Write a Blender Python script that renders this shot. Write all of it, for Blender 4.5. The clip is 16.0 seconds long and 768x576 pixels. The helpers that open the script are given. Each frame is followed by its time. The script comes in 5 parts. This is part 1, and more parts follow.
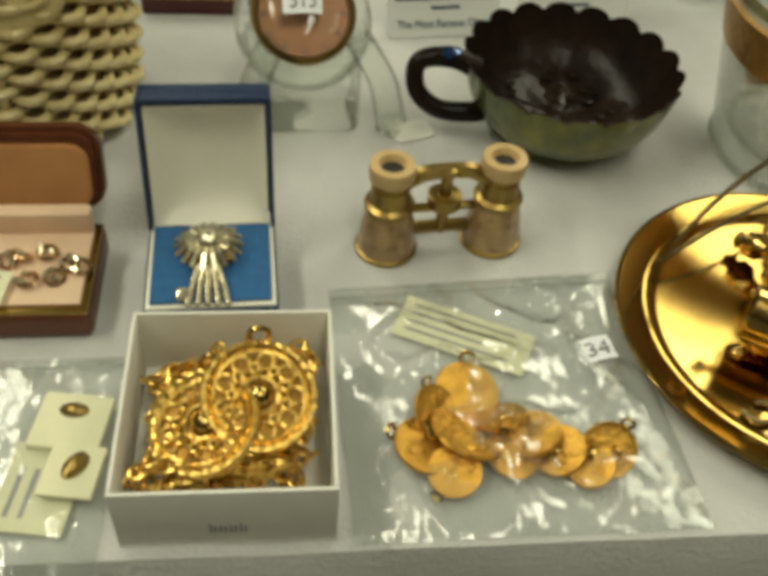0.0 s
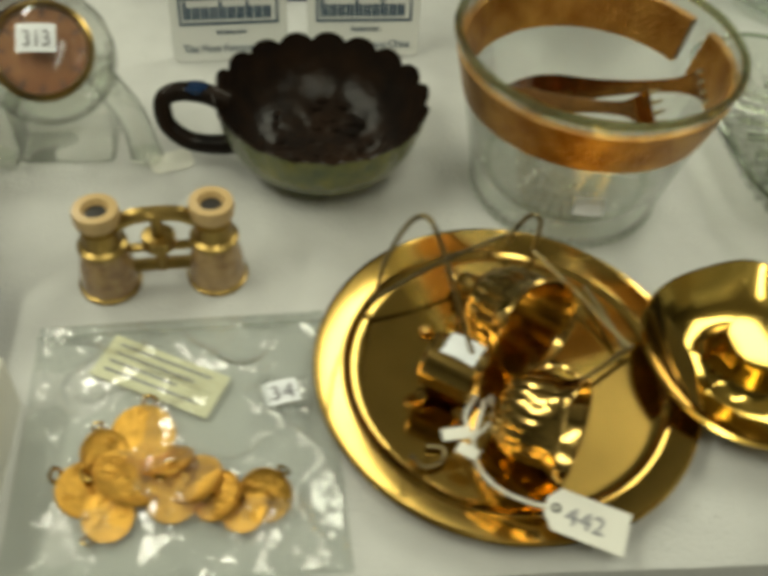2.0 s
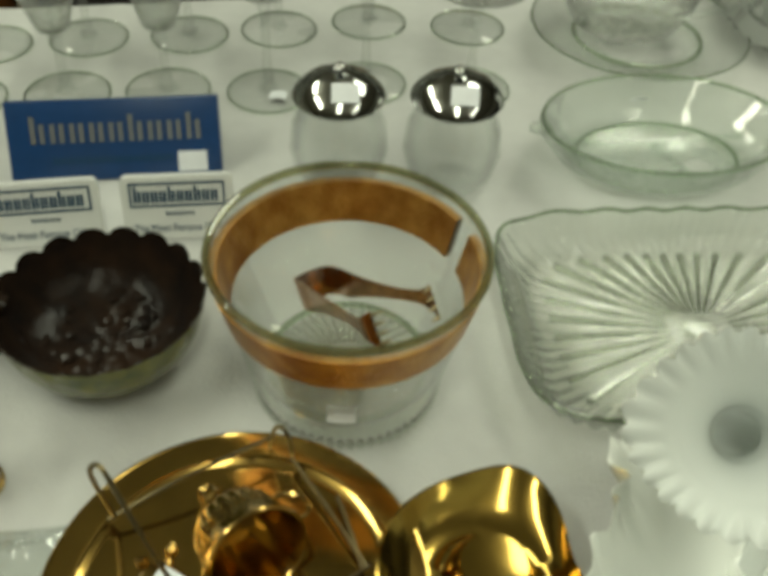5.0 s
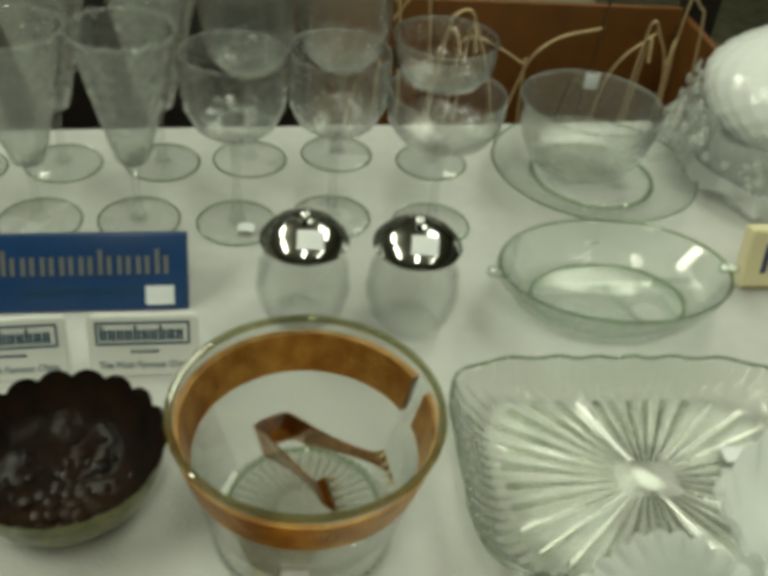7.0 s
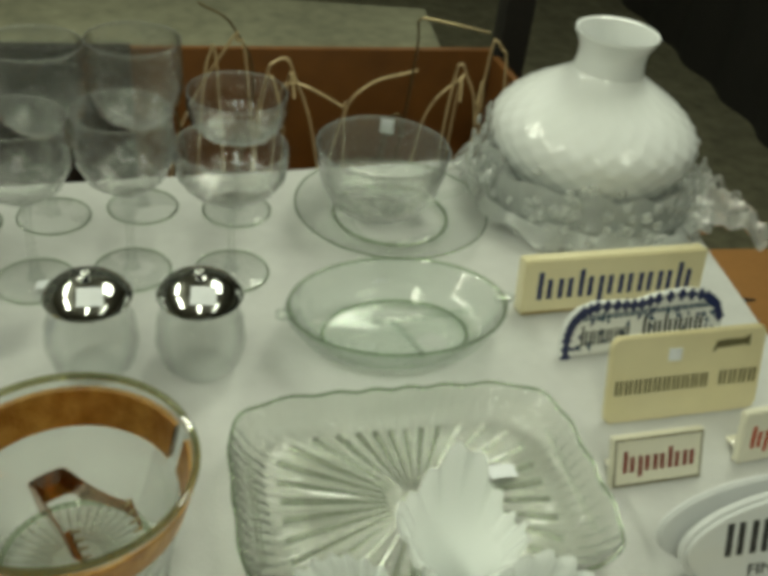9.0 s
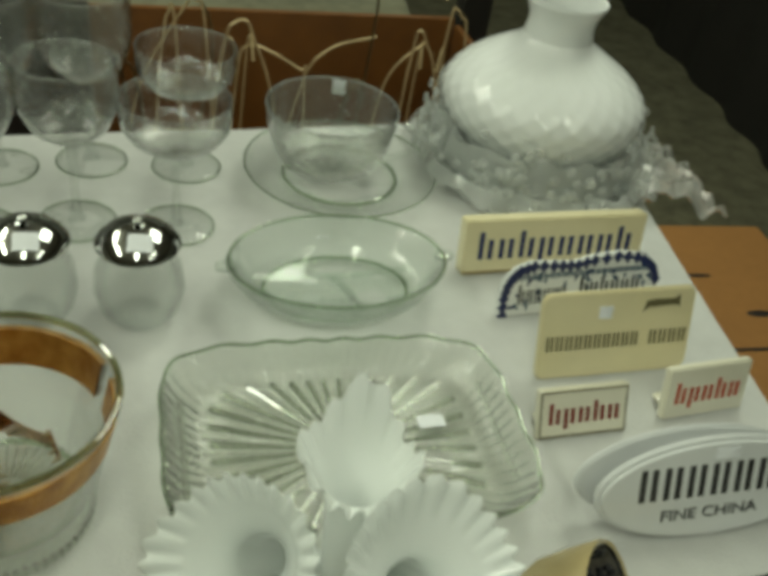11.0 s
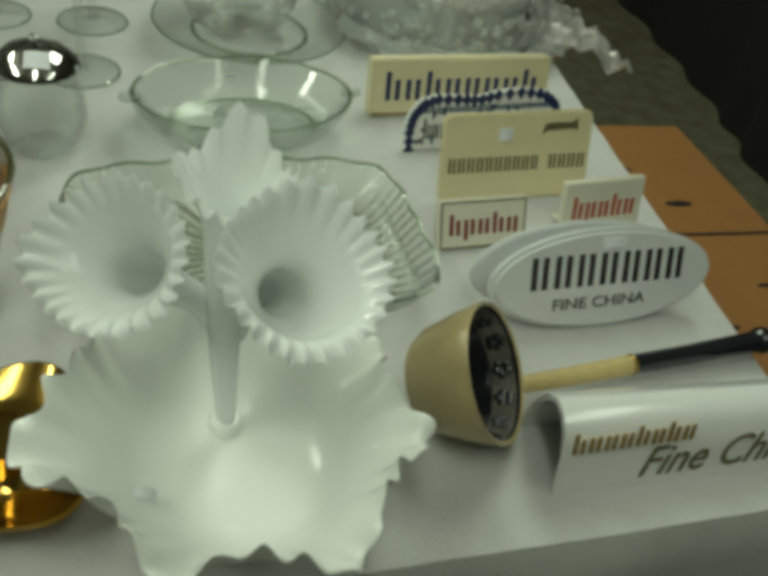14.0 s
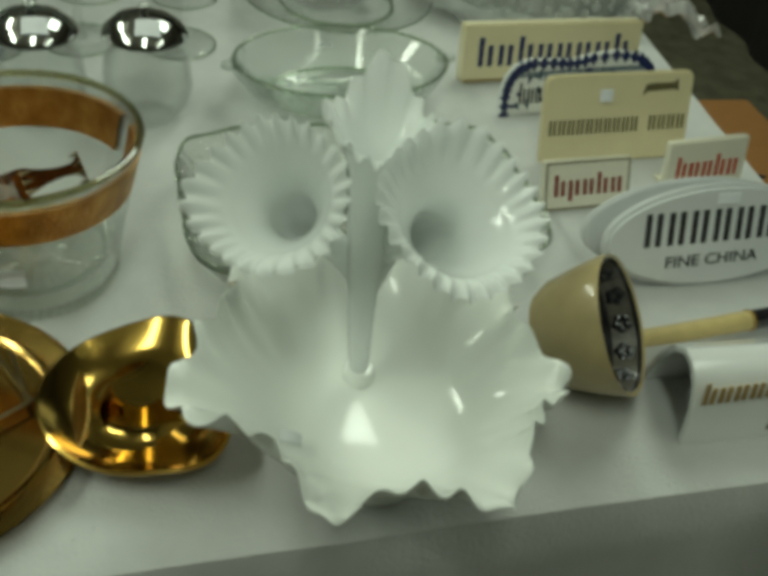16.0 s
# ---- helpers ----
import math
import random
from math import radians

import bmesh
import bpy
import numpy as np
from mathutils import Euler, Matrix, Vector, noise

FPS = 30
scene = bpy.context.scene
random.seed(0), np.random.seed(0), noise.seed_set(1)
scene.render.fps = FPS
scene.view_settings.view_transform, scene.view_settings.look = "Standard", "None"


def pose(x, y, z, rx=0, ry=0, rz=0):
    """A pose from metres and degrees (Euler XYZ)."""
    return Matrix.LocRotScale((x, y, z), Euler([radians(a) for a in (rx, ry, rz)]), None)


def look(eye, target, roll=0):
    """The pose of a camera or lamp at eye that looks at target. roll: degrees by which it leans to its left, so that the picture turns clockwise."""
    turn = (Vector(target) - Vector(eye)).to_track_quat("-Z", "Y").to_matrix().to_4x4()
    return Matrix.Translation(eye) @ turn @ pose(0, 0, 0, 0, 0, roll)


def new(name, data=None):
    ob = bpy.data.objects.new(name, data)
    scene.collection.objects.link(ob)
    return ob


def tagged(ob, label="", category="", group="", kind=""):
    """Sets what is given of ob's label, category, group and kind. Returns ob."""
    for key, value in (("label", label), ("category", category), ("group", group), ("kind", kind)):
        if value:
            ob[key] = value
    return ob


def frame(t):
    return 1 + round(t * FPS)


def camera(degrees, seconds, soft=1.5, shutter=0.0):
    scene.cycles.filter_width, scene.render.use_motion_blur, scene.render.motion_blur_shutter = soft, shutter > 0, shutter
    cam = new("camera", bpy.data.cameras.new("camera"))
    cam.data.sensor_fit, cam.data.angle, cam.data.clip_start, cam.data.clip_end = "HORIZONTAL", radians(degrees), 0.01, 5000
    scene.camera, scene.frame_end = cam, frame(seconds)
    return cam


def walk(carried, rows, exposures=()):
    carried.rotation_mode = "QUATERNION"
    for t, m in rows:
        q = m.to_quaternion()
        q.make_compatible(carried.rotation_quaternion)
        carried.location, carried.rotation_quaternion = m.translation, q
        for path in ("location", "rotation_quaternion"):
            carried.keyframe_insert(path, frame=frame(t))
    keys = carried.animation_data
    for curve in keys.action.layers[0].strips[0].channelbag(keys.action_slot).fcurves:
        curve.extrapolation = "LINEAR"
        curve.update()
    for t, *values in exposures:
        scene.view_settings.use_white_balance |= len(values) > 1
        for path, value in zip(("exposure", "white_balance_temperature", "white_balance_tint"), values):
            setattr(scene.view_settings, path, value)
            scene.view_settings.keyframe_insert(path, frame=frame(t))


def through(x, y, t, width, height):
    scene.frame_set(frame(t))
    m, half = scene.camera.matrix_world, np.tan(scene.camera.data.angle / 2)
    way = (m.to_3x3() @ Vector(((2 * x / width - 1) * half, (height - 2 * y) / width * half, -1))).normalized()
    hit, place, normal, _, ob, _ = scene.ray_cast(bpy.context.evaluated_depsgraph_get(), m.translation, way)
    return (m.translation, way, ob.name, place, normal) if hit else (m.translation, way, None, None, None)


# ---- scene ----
cam = camera(46.0, 16.0, soft=5.2, shutter=0.5)
PATH = [
    (0, (0.104, 0.06, 0.324), (0.169, 1.445, -1.117), 5.4),
    (0.5, (0.098, 0.061, 0.342), (0.214, 1.43, -1.111), 5.3),
    (1, (0.106, 0.067, 0.356), (0.304, 1.414, -1.109), 6.9),
    (1.5, (0.154, 0.073, 0.356), (0.354, 1.437, -1.092), 7.7),
    (2, (0.248, 0.081, 0.367), (0.313, 1.417, -1.12), 5.9),
    (2.5, (0.315, 0.08, 0.371), (0.341, 1.423, -1.111), 5.9),
    (3, (0.35, 0.087, 0.369), (0.343, 1.434, -1.109), 4.3),
    (3.5, (0.368, 0.091, 0.376), (0.37, 1.464, -1.079), 3.2),
    (4, (0.379, 0.097, 0.392), (0.39, 1.505, -1.028), 3.8),
    (4.5, (0.392, 0.121, 0.41), (0.387, 1.549, -0.99), 2.9),
    (6.8, (0.39, 0.15, 0.469), (0.431, 1.718, -0.772), 5.6),
    (7, (0.393, 0.15, 0.473), (0.451, 1.724, -0.76), 5.9),
    (7.5, (0.41, 0.152, 0.485), (0.527, 1.735, -0.732), 6.8),
    (8, (0.441, 0.141, 0.504), (0.6, 1.735, -0.694), 6.4),
    (8.5, (0.466, 0.134, 0.511), (0.685, 1.739, -0.662), 5.7),
    (9, (0.479, 0.123, 0.513), (0.762, 1.728, -0.646), 7.1),
    (9.2, (0.48, 0.121, 0.516), (0.78, 1.722, -0.644), 7.6),
    (11.3, (0.522, 0.092, 0.501), (0.86, 1.663, -0.689), 9.7),
    (11.5, (0.529, 0.088, 0.487), (0.873, 1.661, -0.698), 9.8),
    (12, (0.544, 0.075, 0.47), (0.889, 1.632, -0.738), 9.6),
    (12.5, (0.555, 0.058, 0.453), (0.926, 1.592, -0.775), 10.1),
    (13, (0.561, 0.035, 0.445), (0.965, 1.543, -0.806), 10.8),
    (13.5, (0.560, 0.020, 0.444), (0.990, 1.515, -0.812), 11.0),
    (14, (0.546, 0.010, 0.431), (0.995, 1.508, -0.816), 10.9),
    (14.5, (0.521, 0.008, 0.420), (0.983, 1.500, -0.829), 10.6),
    (15, (0.5035, 0.005, 0.411), (0.944, 1.499, -0.843), 10.1),
    (15.5, (0.495, 0.002, 0.409), (0.891, 1.500, -0.854), 9.2),
    (16, (0.4955, 0.000, 0.410), (0.851, 1.4965, -0.866), 8.3),
]
walk(cam, [(t, look(eye, target, roll)) for t, eye, target, roll in PATH],
     exposures=((0.0, 0.05, 7150, 15), (3.5, 0.12, 6750, 13), (7.0, 0.02, 6700, 8), (9.0, 0.02, 6650, 8), (13.5, -0.25, 6350, 5), (16.0, -0.32, 6200, 3)))

# ---------- light ----------
world = bpy.data.worlds.new("hall")
world.use_nodes = True
world.node_tree.nodes["Background"].inputs[0].default_value = (0.75, 0.82, 0.74, 1)
world.node_tree.nodes["Background"].inputs[1].default_value = 0.12
scene.world = world


def tube_lamp(x, y, z, power, rz=0.0, sx=1.2, sy=0.16):
    d = bpy.data.lights.new("fluorescent", "AREA")
    d.shape, d.size, d.size_y, d.energy, d.color = "RECTANGLE", sx, sy, power, (0.93, 1.0, 0.80)
    ob = new("fluorescent", d)
    ob.matrix_world = pose(x, y, z, 0, 0, rz)
    return ob


# hung fixtures: most light goes down; uplights are added to brighten the reflected ceiling
LAMPS = ((-0.95, 0.20, 16.5, 0.16), (-0.95, 1.70, 15.0, 0.16), (1.27, 1.80, 21.0, 0.62), (1.75, -0.35, 4.5, 0.16), (0.45, -0.45, 9.0, 0.16))
for lx, ly, lp, lw in LAMPS:
    tube_lamp(lx, ly, 1.68, lp, 90, 1.2, lw)
    tube_lamp(lx, ly, 1.765, 2.8, 90, 1.2, 0.2).matrix_world = pose(lx, ly, 1.765, 180, 0, 90)


# ---------- materials ----------
def mat(name, col, rough=0.5, metal=0.0, var=0.12, scale=60.0, bump=0.0, bscale=200.0, coat=0.0, sss=0.0, spec=0.5, col2=None):
    """Principled surface with two-scale noise in colour, roughness and relief (world-size coordinates)."""
    m = bpy.data.materials.new(name)
    m.use_nodes = True
    nt = m.node_tree
    b = nt.nodes["Principled BSDF"]
    b.inputs["Roughness"].default_value, b.inputs["Metallic"].default_value = rough, metal
    b.inputs["Coat Weight"].default_value, b.inputs["Specular IOR Level"].default_value = coat, spec
    if sss:
        b.inputs["Subsurface Weight"].default_value, b.inputs["Subsurface Scale"].default_value = sss, 0.012
        b.inputs["Subsurface Radius"].default_value = (1, 1, 0.9)
    tc = nt.nodes.new("ShaderNodeTexCoord")
    n1, n2 = nt.nodes.new("ShaderNodeTexNoise"), nt.nodes.new("ShaderNodeTexNoise")
    n1.inputs["Scale"].default_value, n2.inputs["Scale"].default_value = scale, scale * 0.13
    n1.inputs["Detail"].default_value = n2.inputs["Detail"].default_value = 5
    add = nt.nodes.new("ShaderNodeMath")
    add.operation = "ADD"
    ramp = nt.nodes.new("ShaderNodeMapRange")
    ramp.inputs[1].default_value, ramp.inputs[2].default_value = 0.65, 1.35
    mix = nt.nodes.new("ShaderNodeMix")
    mix.data_type = "RGBA"
    dark = col2 or tuple(c * (1 - 2 * var) for c in col)
    mix.inputs[6].default_value = (*dark, 1)
    mix.inputs[7].default_value = (*col, 1)
    for n in (n1, n2):
        nt.links.new(tc.outputs["Object"], n.inputs["Vector"])
    nt.links.new(n1.outputs[0], add.inputs[0])
    nt.links.new(n2.outputs[0], add.inputs[1])
    nt.links.new(add.outputs[0], ramp.inputs[0])
    nt.links.new(ramp.outputs[0], mix.inputs[0])
    nt.links.new(mix.outputs[2], b.inputs["Base Color"])
    if bump:
        n3, bp = nt.nodes.new("ShaderNodeTexNoise"), nt.nodes.new("ShaderNodeBump")
        n3.inputs["Scale"].default_value, n3.inputs["Detail"].default_value = bscale, 4
        bp.inputs["Strength"].default_value, bp.inputs["Distance"].default_value = bump, 0.002
        nt.links.new(tc.outputs["Object"], n3.inputs["Vector"])
        nt.links.new(n3.outputs[0], bp.inputs["Height"])
        nt.links.new(bp.outputs[0], b.inputs["Normal"])
    return m


def clear(name, tint=(0.95, 0.975, 0.955), refr=0.0, ior=1.5, rough=0.03, haze=0.0, bump=0.0, bscale=90.0, gloss=1.0):
    """Clear glass or film: light passes, Fresnel drives the gloss, part of it refracts."""
    m = bpy.data.materials.new(name)
    m.use_nodes = True
    nt = m.node_tree
    nt.nodes.remove(nt.nodes["Principled BSDF"])
    out = nt.nodes["Material Output"]
    tr, gl, fr = (nt.nodes.new("ShaderNodeBsdf" + k) for k in ("Transparent", "Glossy", "Refraction"))
    df, dt, dm = nt.nodes.new("ShaderNodeBsdfDiffuse"), nt.nodes.new("ShaderNodeBsdfTranslucent"), nt.nodes.new("ShaderNodeMixShader")
    fre = nt.nodes.new("ShaderNodeLayerWeight")
    fre.inputs["Blend"].default_value = 0.5
    sharp = nt.nodes.new("ShaderNodeMath")
    sharp.operation = "POWER"
    sharp.inputs[1].default_value = 3.2
    base = nt.nodes.new("ShaderNodeMath")
    base.operation = "MULTIPLY_ADD"
    base.inputs[1].default_value, base.inputs[2].default_value = 0.75, ((ior - 1) / (ior + 1)) ** 2
    tr.inputs[0].default_value = (*tint, 1)
    fr.inputs["Color"].default_value = (*tint, 1)
    fr.inputs["IOR"].default_value, fr.inputs["Roughness"].default_value = 1.25, 0.02
    df.inputs[0].default_value = dt.inputs[0].default_value = (0.92, 0.94, 0.93, 1)
    nt.links.new(df.outputs[0], dm.inputs[1])
    nt.links.new(dt.outputs[0], dm.inputs[2])
    gl.inputs["Roughness"].default_value = rough
    a, b, c = (nt.nodes.new("ShaderNodeMixShader") for _ in range(3))
    a.inputs[0].default_value, b.inputs[0].default_value = refr, haze
    mul = nt.nodes.new("ShaderNodeMath")
    mul.operation = "MULTIPLY"
    mul.inputs[1].default_value = gloss
    nt.links.new(tr.outputs[0], a.inputs[1])
    nt.links.new(fr.outputs[0], a.inputs[2])
    nt.links.new(a.outputs[0], b.inputs[1])
    nt.links.new(dm.outputs[0], b.inputs[2])
    nt.links.new(b.outputs[0], c.inputs[1])
    nt.links.new(gl.outputs[0], c.inputs[2])
    nt.links.new(fre.outputs["Facing"], sharp.inputs[0])
    nt.links.new(sharp.outputs[0], base.inputs[0])
    nt.links.new(base.outputs[0], mul.inputs[0])
    nt.links.new(mul.outputs[0], c.inputs[0])
    nt.links.new(c.outputs[0], out.inputs[0])
    if bump:
        tc, n3, bp = nt.nodes.new("ShaderNodeTexCoord"), nt.nodes.new("ShaderNodeTexNoise"), nt.nodes.new("ShaderNodeBump")
        n3.inputs["Scale"].default_value, n3.inputs["Detail"].default_value = bscale, 3
        bp.inputs["Strength"].default_value, bp.inputs["Distance"].default_value = bump, 0.004
        nt.links.new(tc.outputs["Object"], n3.inputs["Vector"])
        nt.links.new(n3.outputs[0], bp.inputs["Height"])
        for n in (gl, fr, fre):
            nt.links.new(bp.outputs[0], n.inputs["Normal"])
    return m


def milk(name, col, rough, through, bump=0.0):
    """White opal glass: part of the light passes through the wall, with a smooth glossy skin."""
    m = bpy.data.materials.new(name)
    m.use_nodes = True
    nt = m.node_tree
    p, out = nt.nodes["Principled BSDF"], nt.nodes["Material Output"]
    tc, n1, mix = nt.nodes.new("ShaderNodeTexCoord"), nt.nodes.new("ShaderNodeTexNoise"), nt.nodes.new("ShaderNodeMix")
    mix.data_type = "RGBA"
    n1.inputs["Scale"].default_value, n1.inputs["Detail"].default_value = 14, 4
    mix.inputs[6].default_value, mix.inputs[7].default_value = (col[0] * 0.95, col[1] * 0.97, col[2] * 0.93, 1), (*col, 1)
    p.inputs["Roughness"].default_value, p.inputs["Coat Weight"].default_value = rough, 0.2
    tl, mx = nt.nodes.new("ShaderNodeBsdfTranslucent"), nt.nodes.new("ShaderNodeMixShader")
    mx.inputs[0].default_value = through
    nt.links.new(tc.outputs["Object"], n1.inputs["Vector"])
    nt.links.new(n1.outputs[0], mix.inputs[0])
    nt.links.new(mix.outputs[2], p.inputs["Base Color"])
    nt.links.new(mix.outputs[2], tl.inputs["Color"])
    nt.links.new(p.outputs[0], mx.inputs[1])
    nt.links.new(tl.outputs[0], mx.inputs[2])
    nt.links.new(mx.outputs[0], out.inputs[0])
    return m


MILK = milk("milk_glass", (0.97, 0.98, 0.96), 0.13, 0.14)
MILK_HORN = milk("opal_horn_glass", (0.975, 0.99, 1.0), 0.10, 0.30)
MILK_SHADE = milk("milk_glass_shade", (0.97, 0.98, 1.0), 0.12, 0.12)
CLOTH = mat("white_cloth", (0.565, 0.567, 0.56), 0.85, var=0.055, scale=55, bump=0.45, bscale=420)
GLASS = clear("clear_glass", (0.993, 1.0, 0.993), refr=0.05, rough=0.02, haze=0.030, gloss=0.75)
CRYSTAL = clear("engraved_crystal", (0.992, 0.998, 0.99), refr=0.08, rough=0.03, haze=0.016, bump=0.5, bscale=140, gloss=1.5)
# white haze paints in the light that glass rims catch
BRIGHT_RIM = clear("lit_rim_glass", (0.98, 0.99, 0.98), refr=0.1, rough=0.05, haze=0.16, gloss=1.8)
PRESSED = clear("pressed_glass", (0.972, 0.985, 0.962), refr=0.45, rough=0.03, bump=0.06, bscale=70, gloss=1.1)
EDGE = clear("thick_glass_edge", (0.80, 0.87, 0.77), refr=0.4, rough=0.04, gloss=1.4)
RIB_GLASS = clear("tray_rib_glass", (0.865, 0.885, 0.835), refr=0.4, rough=0.03, gloss=1.5)
ETCHED = clear("etched_glass", (0.972, 0.982, 0.968), refr=0.12, rough=0.07, haze=0.05, bump=0.9, bscale=110, gloss=1.6)
FILM = clear("plastic_film", (0.96, 0.975, 0.965), ior=1.45, rough=0.09, haze=0.09, bump=0.7, bscale=42, gloss=2.1)
WRAP = clear("wrap_film", (0.95, 0.96, 0.95), ior=1.45, rough=0.06, haze=0.45, bump=1.0, bscale=60, gloss=1.5)
BUBBLE = clear("bubble_film", (0.95, 0.96, 0.95), ior=1.45, rough=0.07, haze=0.30, gloss=1.4)
GOLD = mat("polished_gold", (0.58, 0.38, 0.12), 0.15, 1.0, var=0.12, scale=70)
LUSTRE = mat("gold_lustre", (0.52, 0.34, 0.08), 0.12, 1.0, var=0.08, scale=30)
TONG_COPPER = mat("brown_lustre", (0.52, 0.24, 0.055), 0.18, 0.9, var=0.35, scale=120, bump=0.15, bscale=300, col2=(0.20, 0.07, 0.015))
GOLD_RUB = mat("rubbed_gold", (0.88, 0.48, 0.09), 0.38, 0.9, var=0.2, scale=160, bump=0.5, bscale=420)
PLATE_GOLD = mat("gold_plate", (0.56, 0.36, 0.10), 0.13, 1.0, var=0.17, scale=40)
BAND_GOLD = mat("gold_band", (0.80, 0.45, 0.12), 0.30, 0.85, var=0.30, scale=75, bump=0.6, bscale=350, col2=(0.34, 0.13, 0.02))
CHAIN_GOLD = mat("bright_gold", (0.95, 0.62, 0.17), 0.30, 1.0, var=0.15, scale=200)
GAP_DARK = mat("filigree_gap_dark", (0.34, 0.17, 0.03), 0.45, 0.8, var=0.25, scale=300)
BRASS = mat("old_brass", (0.42, 0.28, 0.09), 0.34, 1.0, var=0.2, scale=120)
DARK_BRASS = mat("dark_wire", (0.24, 0.19, 0.10), 0.35, 0.9, var=0.2, scale=200)
PALE_WIRE = mat("pale_wire", (0.72, 0.55, 0.30), 0.4, 0.3, var=0.2, scale=200)
SILVER = mat("silver_lid", (0.46, 0.47, 0.46), 0.06, 1.0, var=0.03, scale=30)
PEARL = mat("mother_of_pearl", (0.50, 0.33, 0.15), 0.25, var=0.28, scale=140, coat=0.5, col2=(0.17, 0.085, 0.03))
IVORY = mat("ivory_ring", (0.64, 0.44, 0.21), 0.35, var=0.1, scale=90)
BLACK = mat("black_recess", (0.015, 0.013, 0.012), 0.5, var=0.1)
BLUE_BOX = mat("navy_leatherette", (0.012, 0.035, 0.10), 0.4, var=0.15, scale=300, bump=0.3, bscale=1500)
BLUE_VELVET = mat("blue_velvet", (0.02, 0.13, 0.33), 0.9, var=0.15, scale=200)
SATIN = mat("cream_satin", (0.90, 0.87, 0.76), 0.35, var=0.06, scale=30, bump=0.3, bscale=40)
BROWN_BOX = mat("brown_leatherette", (0.13, 0.035, 0.012), 0.35, var=0.2, scale=120)
TAN_VELVET = mat("tan_velvet", (0.52, 0.24, 0.09), 0.85, var=0.12, scale=60)
PEACH = mat("peach_satin", (0.78, 0.55, 0.38), 0.6, var=0.08, scale=60)
CREAM_CER = mat("cream_ceramic", (0.86, 0.74, 0.40), 0.3, var=0.1, scale=120, coat=0.2, col2=(0.62, 0.47, 0.20))
CREVICE = mat("dark_brown_weave_ground", (0.22, 0.11, 0.03), 0.45, var=0.2, scale=90)
CARNIVAL = mat("carnival_glass", (0.026, 0.014, 0.008), 0.24, 0.0, var=0.3, scale=60, bump=0.35, bscale=150, spec=0.12, col2=(0.007, 0.006, 0.006))
CARN_GREEN = mat("carnival_outside", (0.24, 0.23, 0.035), 0.18, 0.3, var=0.3, scale=70, bump=0.6, bscale=140, coat=0.2, col2=(0.015, 0.05, 0.04))
IRID = mat("blue_lustre", (0.03, 0.10, 0.30), 0.1, 0.7, var=0.3, scale=90, coat=0.6)
CARD = mat("white_card", (0.78, 0.77, 0.71), 0.7, var=0.04, scale=90)
PAPER = mat("cream_paper", (0.76, 0.74, 0.52), 0.8, var=0.05, scale=120)
STICKER = mat("white_sticker", (0.82, 0.84, 0.88), 0.6, var=0.04, scale=120)
INK = mat("pencil_ink", (0.30, 0.30, 0.33), 0.7, var=0.1)
CREAM_SIGN = mat("cream_porcelain", (0.80, 0.72, 0.46), 0.22, var=0.04, scale=40, coat=0.4)
IVORY_SIGN = mat("ivory_porcelain", (0.78, 0.75, 0.62), 0.2, var=0.03, scale=40, coat=0.4)
WHITE_SIGN = mat("white_porcelain", (0.80, 0.81, 0.80), 0.15, var=0.02, scale=40, coat=0.4)
GREY_SIGN = mat("pale_grey_porcelain", (0.72, 0.735, 0.745), 0.18, var=0.04, scale=40, coat=0.4)
BLUE_SIGN = mat("royal_blue_paint", (0.010, 0.055, 0.18), 0.3, var=0.12, scale=90)
NAVY = mat("navy_print", (0.02, 0.03, 0.12), 0.4, var=0.1)
TEAL = mat("blue_print", (0.008, 0.06, 0.13), 0.4, var=0.1)
BLACK_PRINT = mat("black_print", (0.02, 0.02, 0.02), 0.4, var=0.1)
RED_PRINT = mat("dark_red_print", (0.24, 0.03, 0.02), 0.4, var=0.1)
ORANGE_PRINT = mat("orange_red_print", (0.50, 0.06, 0.015), 0.4, var=0.1)
OLIVE_PRINT = mat("olive_print", (0.16, 0.14, 0.07), 0.4, var=0.1)
GOLD_PRINT = mat("gold_print", (0.45, 0.30, 0.09), 0.35, 0.3, var=0.15)
BONE = mat("bone_handle", (0.60, 0.47, 0.20), 0.35, var=0.15, scale=90)
BLACK_HANDLE = mat("black_horn", (0.015, 0.015, 0.02), 0.15, var=0.2, scale=120, coat=0.4)
BAND_GREY = mat("grey_shell_inlay", (0.16, 0.145, 0.12), 0.2, var=0.3, scale=150, coat=0.4)
CUP_OUT = mat("cream_enamel", (0.56, 0.45, 0.23), 0.25, var=0.18, scale=30, coat=0.4)
CARTON = mat("brown_cardboard", (0.34, 0.155, 0.04), 0.8, var=0.08, scale=50, bump=0.2, bscale=300)
RED_WOOD = mat("red_brown_board", (0.19, 0.070, 0.010), 0.55, var=0.18, scale=25)
CARPET = mat("speckled_carpet", (0.15, 0.14, 0.085), 0.95, var=0.35, scale=160, bump=0.6, bscale=400)
DARK_CLOTH = mat("black_cloth", (0.011, 0.009, 0.006), 0.9, var=0.2, scale=60)
BEIGE = mat("mottled_cloth", (0.30, 0.295, 0.20), 0.9, var=0.24, scale=24)
WALL = mat("hall_wall", (0.46, 0.45, 0.39), 0.9, var=0.06, scale=3)
CEIL = mat("ceiling_tile", (0.80, 0.78, 0.70), 0.9, var=0.08, scale=6)
STEEL = mat("grey_steel", (0.35, 0.35, 0.34), 0.4, 0.8, var=0.1)
